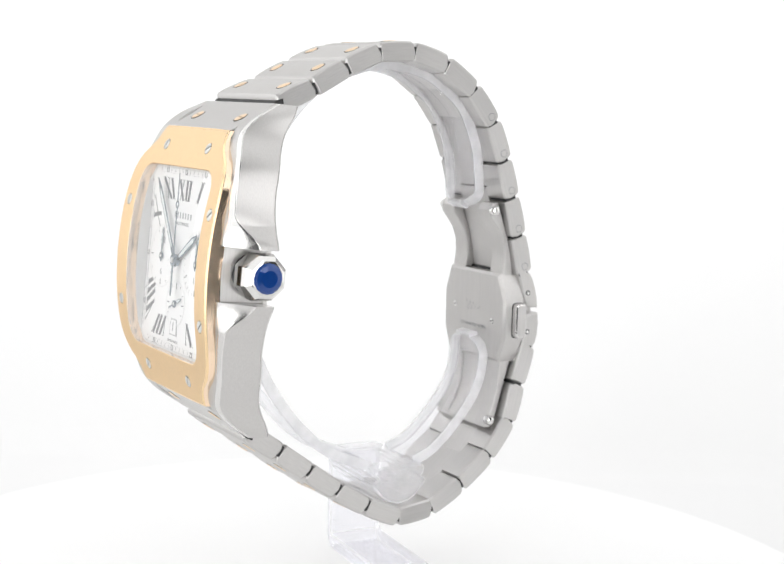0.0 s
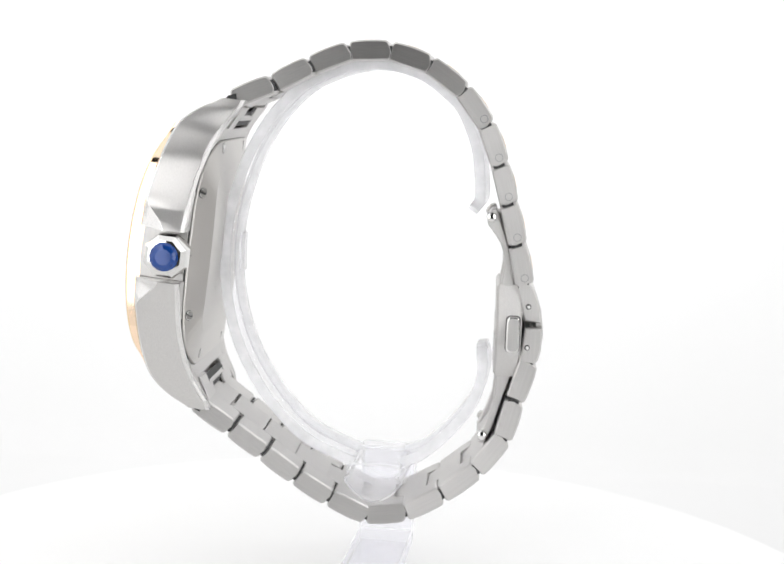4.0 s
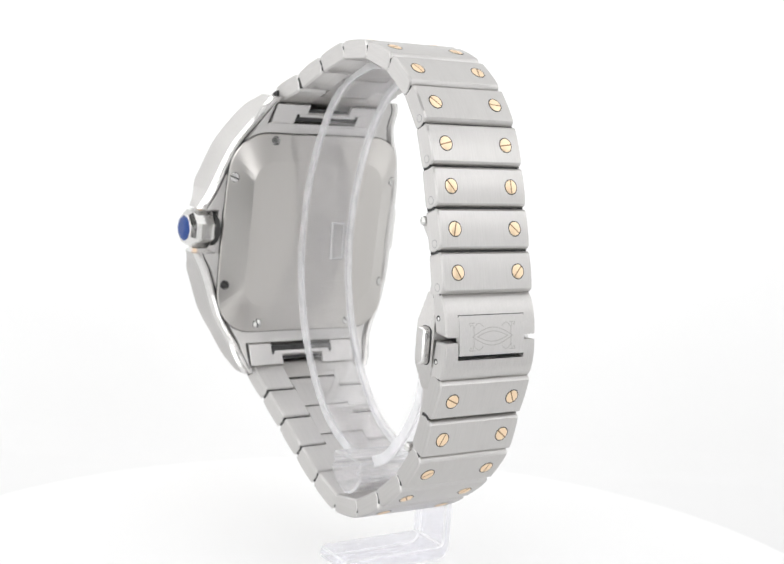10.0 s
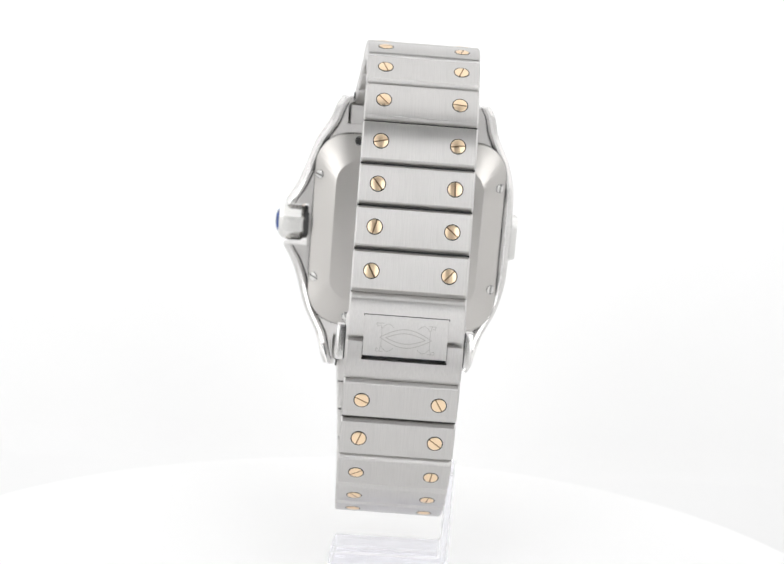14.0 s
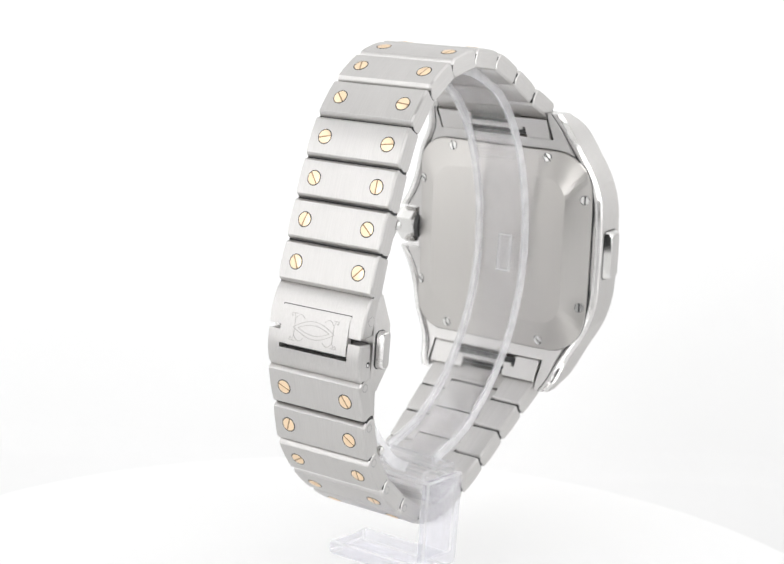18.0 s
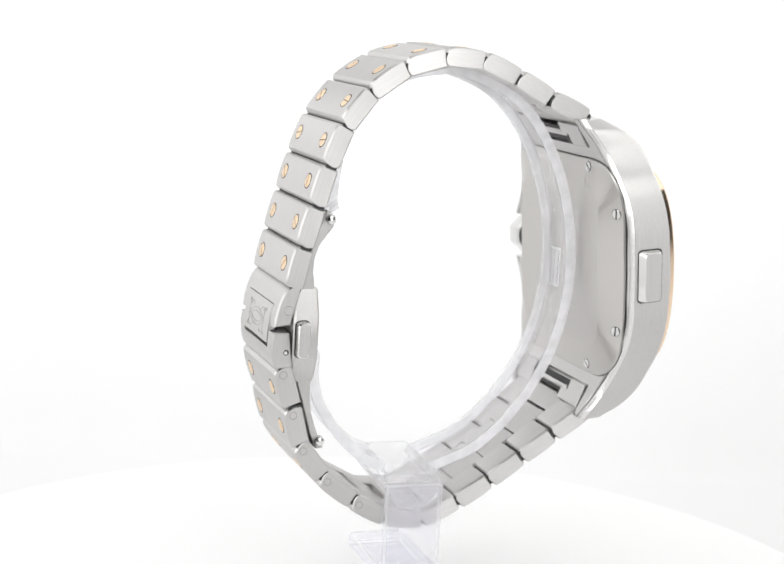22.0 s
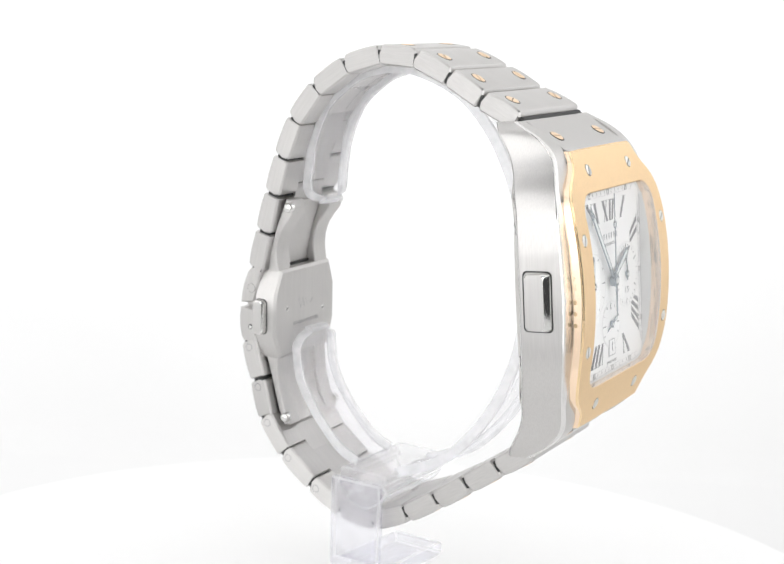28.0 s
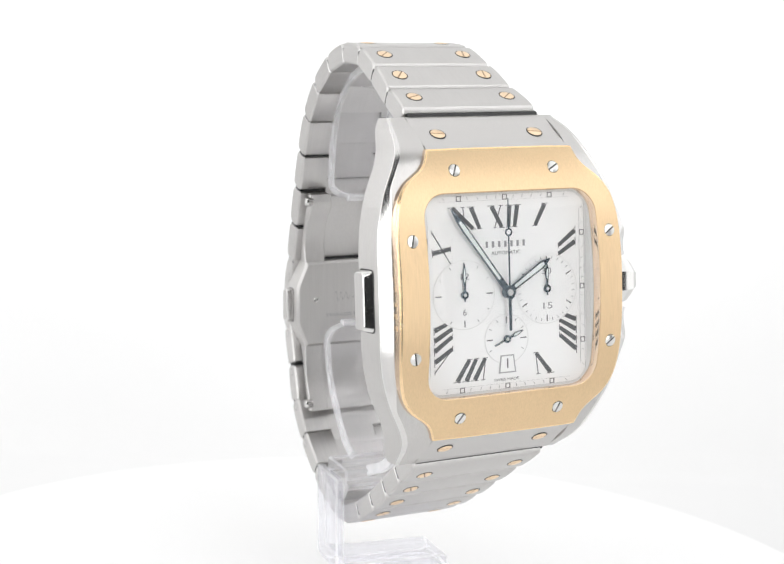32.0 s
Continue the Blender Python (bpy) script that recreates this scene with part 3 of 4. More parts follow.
def stroke(bm, line, w, zc):
    """A raised line on the cover plate: points (y, dz)."""
    pts = [Vector(p) for p in line]
    for p, q in zip(pts, pts[1:]):
        d = (q - p).normalized()
        n = Vector((-d.y, d.x)) * w / 2
        secs = []
        for lift in (0.05, -0.03):
            sec = []
            for c in (p + n, p - n, q - n, q + n):
                z = zc + c.y
                x = np.interp(z, [-50.12, -49.0, -47.2, -45.2, -43.5], [-26.96, -26.92, -26.72, -26.42, -25.9]) - lift
                sec.append((x, c.x, z))
            secs.append(sec)
        loft(bm, secs)


def hole(parent, place, sg):
    bm = bmesh.new()
    a = np.linspace(0, 2 * math.pi, 17)[:-1]
    loft(bm, [[(place[0] + r * math.cos(t), place[1] + sg * h, place[2] + r * math.sin(t)) for t in a] for r, h in ((0.5, -0.2), (0.5, 0.012))])
    ob = part("pin_hole", bm, M_GAP, parent, "small dark pin hole")
    bm = bmesh.new()
    loft(bm, [[(place[0] - 0.06 + r * math.cos(t), place[1] + sg * h, place[2] - 0.06 + r * math.sin(t)) for t in a] for r, h in ((0.3, -0.1), (0.3, 0.02), (0.16, 0.07))])
    part("pin", bm, M_SCREW, ob, "bright pin end")


build_clasp()


# ---------------------------------------------------------------- case
V_FRONT = ([0, 8, 12, 15, 17, 19, 20.7, 22.5, 24.5, 26, 27, 27.4], [-1.25, -1.65, -2.15, -2.75, -3.3, -3.8, -4.2, -5.0, -7.0, -9.3, -11.2, -12.6])
V_BACK = ([0, 9, 13, 16, 19, 20.5, 22.5, 24, 25.5, 27.4], [-9.6, -9.8, -10.2, -10.9, -11.6, -12.1, -13.0, -13.9, -15.0, -15.9])
W_CROWN = ([4.4, 5.2, 6, 8, 10, 12, 14, 17, 19, 22, 25, 26.4, 27.4], [24.4, 23.9, 23.3, 22.2, 21.4, 20.7, 20.1, 19.1, 18.0, 16.2, 15.2, 14.8, 13.9])
W_PUSH = ([0, 8, 11, 14, 17, 19, 22, 25, 26.4, 27.4], [22.4, 22.3, 21.95, 21.2, 20.0, 18.85, 17.5, 16.7, 16.25, 15.2])


def at(table, v):
    return float(np.mean([np.interp(abs(v + d), *table) for d in (-1.0, -0.6, -0.3, 0.0, 0.3, 0.6, 1.0)]))


def flank(bm, vs, width, sg, crown):
    secs = []
    for v in vs:
        f, b, w = at(V_FRONT, v), at(V_BACK, v), at(width, v)
        e = max(0.0, min(1.0, (9.5 - abs(v)) / 5.2)) if crown else 0.0
        e = e * e * (3 - 2 * e)
        g = max(0.0, min(1.0, (17.0 - abs(v)) / 6.0))
        t = max(0.0, min(1.0, (abs(v) - 22.0) / 5.4))
        ca, cy = (0.42 + 0.15 * g + 4.0 * e, 0.7 + 0.5 * g + 2.8 * e) if crown else (0.45 + 0.08 * g, 0.6 + 1.7 * g)
        ca, cy = ca * (1 - 0.4 * t), cy * (1 - 0.4 * t)
        yin = 15.5 if abs(v) < 15.0 else 12.6
        g2 = 0.04 + 0.5 * math.sin(math.pi * max(0.0, min(1.0, (abs(v) - 4.0) / 22.0)))
        sec = [(b, yin), (b, w - 2.3), (b + g2, w - 2.12), (b + g2, w - 1.85), (b - 0.05, w - 1.3), (b + 0.06, w - 0.75), (b + 0.6, w - 0.08), (b + 0.72, w), (f - ca - 0.1, w), (f - ca * 0.9, w - cy * 0.06), (f - ca * 0.1, w - cy * 0.86), (f, w - cy - 0.1), (f, yin)]
        secs.append([(p, sg * q, v) for p, q in sec])
    # groove floor painted black for the dark reflection in the back bevel
    loft(bm, secs, True, [0, 0, 2, 0, 1, 1, 0, 0, 1, 1, 1, 0, 0], 1)


def build_case():
    vs = [-27.4, -27.2] + [-27.0 + 0.55 * k for k in range(41)] + [-4.4]
    bm = bmesh.new()
    flank(bm, vs, W_CROWN, 1, True)
    flank(bm, [-v for v in vs[::-1]], W_CROWN, 1, True)
    flank(bm, vs + [-2, 0, 2] + [-v for v in vs[::-1]], W_PUSH, -1, False)
    # middle between the flanks
    secs = []
    for v in [-22, -20, -18, -16.5, -15.25, -15.2, -14, -12, -10, -8, -6, -4, -2, 0, 2, 4, 6, 8, 10, 12, 14, 15.2, 15.25, 16.5, 18, 20, 22]:
        f, b = at(V_FRONT, v) - 2.1, at(V_BACK, v) + 0.05
        h = 16.0 if abs(v) < 15.22 else 13.5
        secs.append([(b, -h, v), (b, h, v), (f, h, v), (f, -h, v)])
    loft(bm, secs, True, [0, 0, 0, 0], 0)
    # seat of the crown
    box(bm, -9.5, -1.75, 15.5, 19.5, -4.45, 4.45, 0.12, 0)
    box(bm, -9.5, -5.0, 12.6, 16.0, -4.45, 4.45, 0.0, 1)
    return part("case", bm, [M_CASE, M_BEVEL, M_GAP], WATCH, "satin steel case with polished wavy edges", CASE_M, 28)


CASE = build_case()


def bezel_top(v):
    return 0.6 - 0.00776 * v * v - 0.0000030 * v ** 4


def bezel_outline():
    q = [(20.1, 0.0), (20.1, 6.0), (20.0, 10.0), (19.65, 13.0), (18.9, 15.4), (17.6, 17.2), (16.0, 18.4), (14.6, 19.4), (13.7, 20.5), (13.2, 21.6), (12.9, 22.4)]
    q = [tuple(p) for p in spline(q, 4)] + [(8.0, 22.5), (0.0, 22.5)]
    full = q + [(-x, y) for x, y in q[-2::-1]] + [(-x, -y) for x, y in q[1:]] + [(x, -y) for x, y in q[-2:0:-1]]
    # slightly narrower towards the crown
    full = [(x - 0.62 * max(0.0, min(1.0, (x - 13.0) / 5.0)), y) for x, y in full]
    return resample(full, 240)


HOLE = resample(rounded(15.05, 15.6, 3.7, 10), 240, 3.7 - 15.6)


def build_bezel():
    out = bezel_outline()
    hole_ = HOLE
    bm = bmesh.new()

    def ring(poly, a_of):
        return [(a_of(v), y, v) for y, v in poly]
    unit = inset(out, 1.0)
    wide = [0.26 + 0.12 * max(0.0, min(1.0, (19.5 - abs(v)) / 2.5)) for y, v in out]

    def edge(d, drop):
        return [(bezel_top(o[1]) - drop * k, o[0] + (u[0] - o[0]) * d * k, o[1] + (u[1] - o[1]) * d * k) for o, u, k in zip(out, unit, wide)]
    rim = [(y, v) for a_, y, v in edge(1.0, 0.0)]
    mixp = lambda t: [(o[0] + (h[0] - o[0]) * t, o[1] + (h[1] - o[1]) * t) for o, h in zip(rim, inset(hole_, -0.2))]
    secs = [ring(inset(out, -0.03), lambda v: at(V_FRONT, v) - 0.6), edge(0.0, 0.9), edge(0.1, 0.7), edge(0.86, 0.08)]
    secs += [ring(mixp(t), bezel_top) for t in (0, 0.25, 0.5, 0.75, 1.0)]
    secs += [ring(inset(hole_, -0.06), lambda v: bezel_top(v) - 0.1), ring(hole_, lambda v: bezel_top(v) - 0.3), ring(hole_, lambda v: -2.9)]
    rows = [[bm.verts.new(p) for p in s] for s in secs]
    for i, (a, b) in enumerate(zip(rows, rows[1:])):
        ring_faces(bm, a, b, 2 if 1 <= i <= 3 else 0 if 4 <= i <= 8 else 1)
    ob = part("bezel", bm, [M_GOLD, M_GOLD_POLISH, M_GOLD_SOFT], WATCH, "satin yellow gold square bezel with polished flanks", CASE_M, 24)
    mark = words("hallmark", "Au 750", 0.75, ob, 0, 0, 0, M_GOLD, "tiny raised fineness mark")
    mark.matrix_basis = Matrix.Translation(Vector((-0.82, -20.13, 2.6)) * MM) @ Matrix(((0, 1, 0, 0), (0, 0, -1, 0), (-1, 0, 0, 0), (0, 0, 0, 1)))
    for v in (-0.4, -2.2, -4.0):
        bm = bmesh.new()
        prism(bm, rounded(0.26, 0.36, 0.2, 3, -0.85, v), -20.08, -20.17, lambda p, q, r: (p, r, q))
        part("stamp", bm, M_GOLD, ob, "tiny oval stamp")
    turns = (65, 30, 75, 35, 100, 40, 60, 70)
    spots = [(-8.85, 19.15), (8.65, 19.15), (-17.5, 8.9), (17.3, 8.9), (-17.5, -8.75), (17.25, -8.75), (-8.8, -19.0), (8.8, -19.0)]
    for (y, v), t in zip(spots, turns):
        put_screw(SCREW_BEZEL, ob, (bezel_top(v) - 0.02, y, v), (1, 0, 2 * 0.00776 * v + 0.000012 * v ** 3), t, "slotted polished steel screw")


build_bezel()


def build_end_links():
    rnd = random.Random(2)
    for sg in (1, -1):
        face = [(-4.45, 22.44), (-5.3, 22.9), (-8.6, 25.15), (-10.2, 26.38), (-11.1, 27.15), (-11.8, 27.42), (-13.7, 27.2), (-14.8, 26.6), (-11.5, 23.6), (-10.5, 22.1)]
        bm = bmesh.new()
        prism(bm, [(a, sg * v) for a, v in face], -12.53, 12.53, lambda p, q, r: (p, r, q), 0.08, 0.08)
        ob = part("end_link", bm, M_CASE, WATCH, "satin steel end link between the lugs", CASE_M)
        for y in (-8.8, 8.6):
            put_screw(SCREW_END, ob, (-7.9, y, sg * 24.72), (0.54, 0, sg * 0.84), rnd.uniform(0, 180), "slotted gold screw")
        # dark filler for the shade between end link and first link
        bm = bmesh.new()
        prism(bm, [(a, sg * v) for a, v in [(-11.7, 26.8), (-12.35, 27.85), (-13.7, 28.4), (-14.0, 27.0)]], -11.8, 11.8, lambda p, q, r: (p, r, q))
        part("joint", bm, M_GAP, ob, "dark filler for the shade before the first link")
        # release bar in its slot, on the wrist side
        bm = bmesh.new()
        prism(bm, [(a, sg * v) for a, v in [(-13.9, 23.4), (-13.1, 22.6), (-12.6, 23.2), (-14.3, 25.2)]], -7.2, 7.2, lambda p, q, r: (p, r, q))
        part("slot", bm, M_GAP, ob, "dark slot")
        bm = bmesh.new()
        prism(bm, [(a, sg * v) for a, v in [(-14.3, 24.1), (-13.7, 23.2), (-13.1, 23.8), (-14.0, 24.9)]], -6.6, 6.6, lambda p, q, r: (p, r, q), 0.3, 0.3)
        part("release_bar", bm, M_CASE, ob, "dull steel release bar")
        for e in (1, -1):
            bm = bmesh.new()
            for y0, y1, pts in ((7.0, 12.1, [(-13.3, 22.2), (-12.2, 21.8), (-12.6, 23.2), (-13.7, 24.5), (-14.3, 24.2)]),
                                (4.7, 12.1, [(-14.28, 24.15), (-13.6, 24.5), (-14.6, 26.2), (-15.2, 26.0)])):
                prism(bm, [(a, sg * v) for a, v in pts], e * y0, e * y1, lambda p, q, r: (p, r, q), 0.1, 0.1)
            part("back_cheek", bm, M_CASE, ob, "flat notched satin steel cheek")


build_end_links()


def build_case_back():
    n, cy, half_y, half_v = 128, -0.8, 19.45, 19.9
    edge = resample(rounded(half_y, half_v, 7.0, 10, cy), n)
    field = resample(rounded(0.77 * half_y, 0.73 * half_v, 4.6, 10, cy), n)
    level = lambda v: -12.95 + 0.0012 * v * v
    bm = bmesh.new()
    secs = [[(-9.3, y, v) for y, v in edge], [(at(V_BACK, v) - 0.2, y, v) for y, v in edge]]
    for t in (0.03, 0.25, 0.5, 0.75, 0.99, 1.0):
        ring = []
        for (y0, v0), (y1, v1) in zip(edge, field):
            y, v = y0 + (y1 - y0) * t, v0 + (v1 - v0) * t
            f = t
            ring.append(((at(V_BACK, v0) - 0.35) * (1 - f) + level(v) * f, y, v))
        secs.append(ring)
    for k in (0.85, 0.5, 0.2):
        secs.append([(level(v * k), cy + (y - cy) * k, v * k) for y, v in field])
    loft(bm, secs, True)
    ob = part("case_back", bm, M_BACK, WATCH, "satin steel case back with sloping border", CASE_M, 4)

    def on_back(y, v):
        """Depth of the sloping border at a place."""
        t = max(0.0, min(1.0, (half_y - abs(y - cy)) / (0.23 * half_y), (half_v - abs(v)) / (0.27 * half_v)))
        f = t
        return (at(V_BACK, v / (1 - 0.25 * t)) - 0.35) * (1 - f) + level(v) * f
    for y, v in ((10.1, 18.55), (17.6, 10.95), (17.55, -10.45), (10.2, -18.15), (-11.25, 18.5), (-19.1, 10.85), (-19.1, -10.45), (-11.1, -18.2)):
        c = on_back(y, v)
        nrm = Vector((-1, (on_back(y + 0.3, v) - on_back(y - 0.3, v)) / 0.6, (on_back(y, v + 0.3) - on_back(y, v - 0.3)) / 0.6))
        put_screw(SCREW_BACK, ob, Vector((c, y, v)) + nrm.normalized() * 0.04, nrm, 40 + 7 * y, "small slotted steel screw")
    bm = bmesh.new()
    rows = [[bm.verts.new((at(V_BACK, v) + da, y, v)) for y, v in inset(edge, d)] for d, da in ((-0.1, 0.3), (-0.1, -0.04), (0.1, -0.08), (0.1, 0.3))]
    for i in range(4):
        ring_faces(bm, rows[i], rows[(i + 1) % 4])
    part("back_gap", bm, M_GAP, ob, "fine dark joint round the back")
    bm = bmesh.new()
    for v, half in ((7.6, 4.2), (-4.2, 5.2), (-5.6, 6.2), (-7.0, 5.6), (-8.4, 3.8)):
        c = level(v)
        box(bm, c - 0.012, c + 0.08, cy - half, cy + half, v - 0.2, v + 0.2)
    part("engraving", bm, M_BACK, ob, "worn engraved lines")


build_case_back()


def build_crown():
    bm = bmesh.new()
    k = 8

    def poly(r, y, tw=22.5):
        return [(-7.1 + r * math.cos(radians(tw + 360 * i / k)), y, 0.15 + r * math.sin(radians(tw + 360 * i / k))) for i in range(k)]
    loft(bm, [poly(3.2, 20.0), poly(3.6, 20.4), poly(3.95, 20.9), poly(4.05, 23.3), poly(3.7, 24.5), poly(2.95, 25.4), poly(2.6, 25.5)])
    ob = part("crown", bm, M_POLISH, WATCH, "octagonal polished steel crown", CASE_M, 20)
    bm = bmesh.new()
    a = np.linspace(0, 2 * math.pi, 25)[:-1]
    loft(bm, [[(-7.1 + 3.4 * math.cos(t), y, 0.15 + 3.4 * math.sin(t)) for t in a] for y in (19.3, 20.3)])
    part("crown_seat", bm, M_GAP, ob, "dark gap under the crown")
    bm = bmesh.new()

    def gem(r, y, off):
        return [(-7.1 + r * math.cos(2 * math.pi * (i + off) / 16), y, 0.15 + r * math.sin(2 * math.pi * (i + off) / 16)) for i in range(16)]
    loft(bm, [gem(2.5, 25.1, 0), gem(2.46, 25.5, 0.0), gem(2.1, 25.85, 0.5), gem(1.35, 26.15, 0.0)])
    part("gem", bm, M_GEM, ob, "faceted dark blue cabochon", angle=3)


build_crown()


def build_pusher():
    av = lambda p, q, r: (p, r, q)
    bm = bmesh.new()
    prism(bm, rounded(2.48, 4.83, 0.8, 5, -6.1, -0.1), -21.8, -22.45, av)
    seat = part("pusher_seat", bm, M_GAP, WATCH, "dark gap round the pusher", CASE_M)
    bm = bmesh.new()
    secs = [[(a, y, v) for a, v in rounded(ha, hv, 0.7, 5, -6.1, -0.1)] for ha, hv, y in
            ((2.42, 4.77, -21.5), (2.4, 4.75, -22.2), (1.72, 4.45, -23.55), (1.56, 4.3, -23.75))]
    loft(bm, secs, True, None, 1)
    part("pusher", bm, [M_POLISH, M_CASE], WATCH, "flat rectangular steel pusher in the case flank", CASE_M, 25)


build_pusher()


# ---------------------------------------------------------------- dial
DIAL_A = -3.0


def flat_bar(bm, p, q, w0, w1, a=DIAL_A, h=0.06):
    """A flat tapered bar on the dial from p to q, (y, v)."""
    p, q = Vector(p), Vector(q)
    d = (q - p).normalized()
    n = Vector((-d.y, d.x))
    c = [p + n * w0 / 2, p - n * w0 / 2, q - n * w1 / 2, q + n * w1 / 2]
    loft(bm, [[(a - 0.02, *x) for x in c], [(a + h, *x) for x in c]])


def disc(bm, y, v, r, a0, a1, k=48, hole_r=0.0):
    t = np.linspace(0, 2 * math.pi, k + 1)[:-1]
    if not hole_r:
        loft(bm, [[(a, y + r * math.cos(x), v + r * math.sin(x)) for x in t] for a in (a0, a1)])
        return
    secs = [[(a, y + rr * math.cos(x), v + rr * math.sin(x)) for x in t] for rr, a in ((r, a0), (r, a1), (hole_r, a1), (hole_r, a0))]
    rows = [[bm.verts.new(p) for p in s] for s in secs]
    for i in range(4):
        ring_faces(bm, rows[i], rows[(i + 1) % 4])


def radial(side, p, f):
    """A point between the inner (f=0) and outer (f=1) frame of the numerals; p along the outer frame."""
    if side in "tb":
        sg = 1 if side == "t" else -1
        return (p * (0.745 + 0.255 * f), sg * (10.05 + 3.4 * f))
    sg = 1 if side == "r" else -1
    return (sg * (9.65 + 3.15 * f), p * (0.745 + 0.255 * f))


def numeral(name, parent, side, strokes):
    """strokes: (outer place, inner place, width)."""
    bm = bmesh.new()
    for po, pi, w in strokes:
        flat_bar(bm, radial(side, pi, 0.02), radial(side, po, 0.98), w * 0.8, w)
    for f, d in ((0.0, 0.25), (1.0, 0.3)):
        for po, pi, w in strokes:
            c = po if f else pi
            flat_bar(bm, radial(side, c - w * 0.5 - d, f), radial(side, c + w * 0.5 + d, f), 0.1, 0.1)
    part("numeral", bm, M_INK, parent, "black Roman numeral %s" % name)


def build_dial():
    bm = bmesh.new()
    prism(bm, rounded(15.25, 15.8, 3.8, 8), DIAL_A - 0.6, DIAL_A, lambda p, q, r: (r, p, q))
    dial = part("dial", bm, M_DIAL, WATCH, "silvered white dial with black Roman numerals", CASE_M)
    # inner wall between dial and crystal
    bm = bmesh.new()
    o = HOLE
    rim = lambda v: bezel_top(v) - 1.8
    rows = [[bm.verts.new((a(v), y, v)) for y, v in s] for s, a in
            ((inset(o, 0.02), rim), (inset(o, 0.1), rim), (inset(o, 0.42), lambda v: DIAL_A + 0.02), (inset(o, 0.03), lambda v: DIAL_A))]
    for k in range(3):
        ring_faces(bm, rows[k], rows[k + 1])
    part("flange", bm, M_DIAL_RING, dial, "silvered inner flange")
    # raised middle field
    bm = bmesh.new()
    prism(bm, rounded(9.35, 9.0, 0.3, 2), DIAL_A - 0.1, DIAL_A + 0.035, lambda p, q, r: (r, p, q), 0, 0.03)
    part("centre_field", bm, M_DIAL, dial, "slightly raised square centre")
    # minute track
    bm = bmesh.new()
    for hw, hh in ((14.45, 15.2), (13.55, 14.35)):
        for e in (1, -1):
            flat_bar(bm, (-hw + 2, e * hh), (hw - 2, e * hh), 0.018, 0.018)
            flat_bar(bm, (e * hw, -hh + 2), (e * hw, hh - 2), 0.018, 0.018)
    for m_ in range(60):
        t = radians(6 * m_)
        dy, dv = math.sin(t), math.cos(t)
        k = min(14.0 / max(1e-6, abs(dy)), 14.78 / max(1e-6, abs(dv)))
        if m_ % 5:
            flat_bar(bm, (dy * (k - 0.24), dv * (k - 0.24)), (dy * (k + 0.24), dv * (k + 0.24)), 0.06, 0.06)
    part("minute_track", bm, M_PRINT, dial, "fine grey minute track")
    bm = bmesh.new()
    for y, v in [(s * 8.1, e * 14.78) for s in (-1, 1) for e in (-1, 1)] + [(0, 14.78), (0, -14.78)] + [(s * 14.0, e) for s in (-1, 1) for e in (8.6, 0, -8.6)]:
        for u in (1, -1):
            flat_bar(bm, (y - 0.42, v + u * 0.36), (y + 0.42, v + u * 0.36), 0.13, 0.13, DIAL_A, 0.08)
            flat_bar(bm, (y + u * 0.36, v - 0.42), (y + u * 0.36, v + 0.42), 0.13, 0.13, DIAL_A, 0.08)
    part("five_minute_mark", bm, M_INK_SOFT, dial, "small black square outlines on the track")
    # numerals
    T, t_ = 0.74, 0.14
    numeral("XII", dial, "t", [(-2.35, -0.75, T), (-0.75, -2.4, t_), (0.85, 0.85, T), (2.25, 2.3, T)])
    numeral("I", dial, "t", [(7.25, 7.25, T)])
    numeral("II", dial, "r", [(9.0, 9.0, T), (7.2, 7.2, T)])
    numeral("IIII", dial, "r", [(-5.3, -5.3, T), (-6.9, -6.9, T), (-8.5, -8.5, T), (-10.1, -10.1, T)])
    numeral("V", dial, "b", [(7.9, 7.0, T), (5.6, 6.9, t_)])
    numeral("VII", dial, "b", [(-9.0, -9.0, T), (-7.4, -7.4, T), (-5.9, -5.3, T), (-4.4, -5.2, t_)])
    numeral("VIII", dial, "l", [(-5.2, -5.2, T), (-6.8, -6.8, T), (-8.4, -8.4, T), (-10.1, -10.9, T), (-11.6, -11.0, t_)])
    numeral("X", dial, "l", [(6.7, 9.6, T), (9.8, 6.6, t_)])
    numeral("XI", dial, "t", [(-9.3, -7.5, T), (-7.4, -9.4, t_), (-6.0, -6.0, T)])
    # small dials
    for name, y, v, r in (("hour_counter", -7.45, 0.0, 5.3), ("minute_counter", 7.35, 0.0, 5.5), ("seconds_counter", -0.1, -7.4, 3.85)):
        bm = bmesh.new()
        disc(bm, y, v, r, DIAL_A, DIAL_A + 0.07)
        sub = part(name, bm, M_DIAL, dial, "round silvered sub-dial")
        bm = bmesh.new()
        disc(bm, y, v, r + 0.09, DIAL_A, DIAL_A + 0.1, 64, r - 0.03)
        part("counter_ring", bm, M_DIAL_RING, sub, "fine engraved circles")
        bm = bmesh.new()
        count = {"hour_counter": 12, "minute_counter": 30, "seconds_counter": 12}[name]
        for k in range(count):
            t = radians(360 * k / count)
            long_ = k % (count // 4 if name != "minute_counter" else 5) == 0
            if name == "seconds_counter" and k in (5, 6, 7):
                continue
            r0 = r - (1.35 if long_ else 0.75)
            w = 0.17 if long_ else 0.07
            flat_bar(bm, (y + r0 * math.sin(t), v + r0 * math.cos(t)), (y + (r - 0.3) * math.sin(t), v + (r - 0.3) * math.cos(t)), w, w, DIAL_A + 0.07, 0.04)
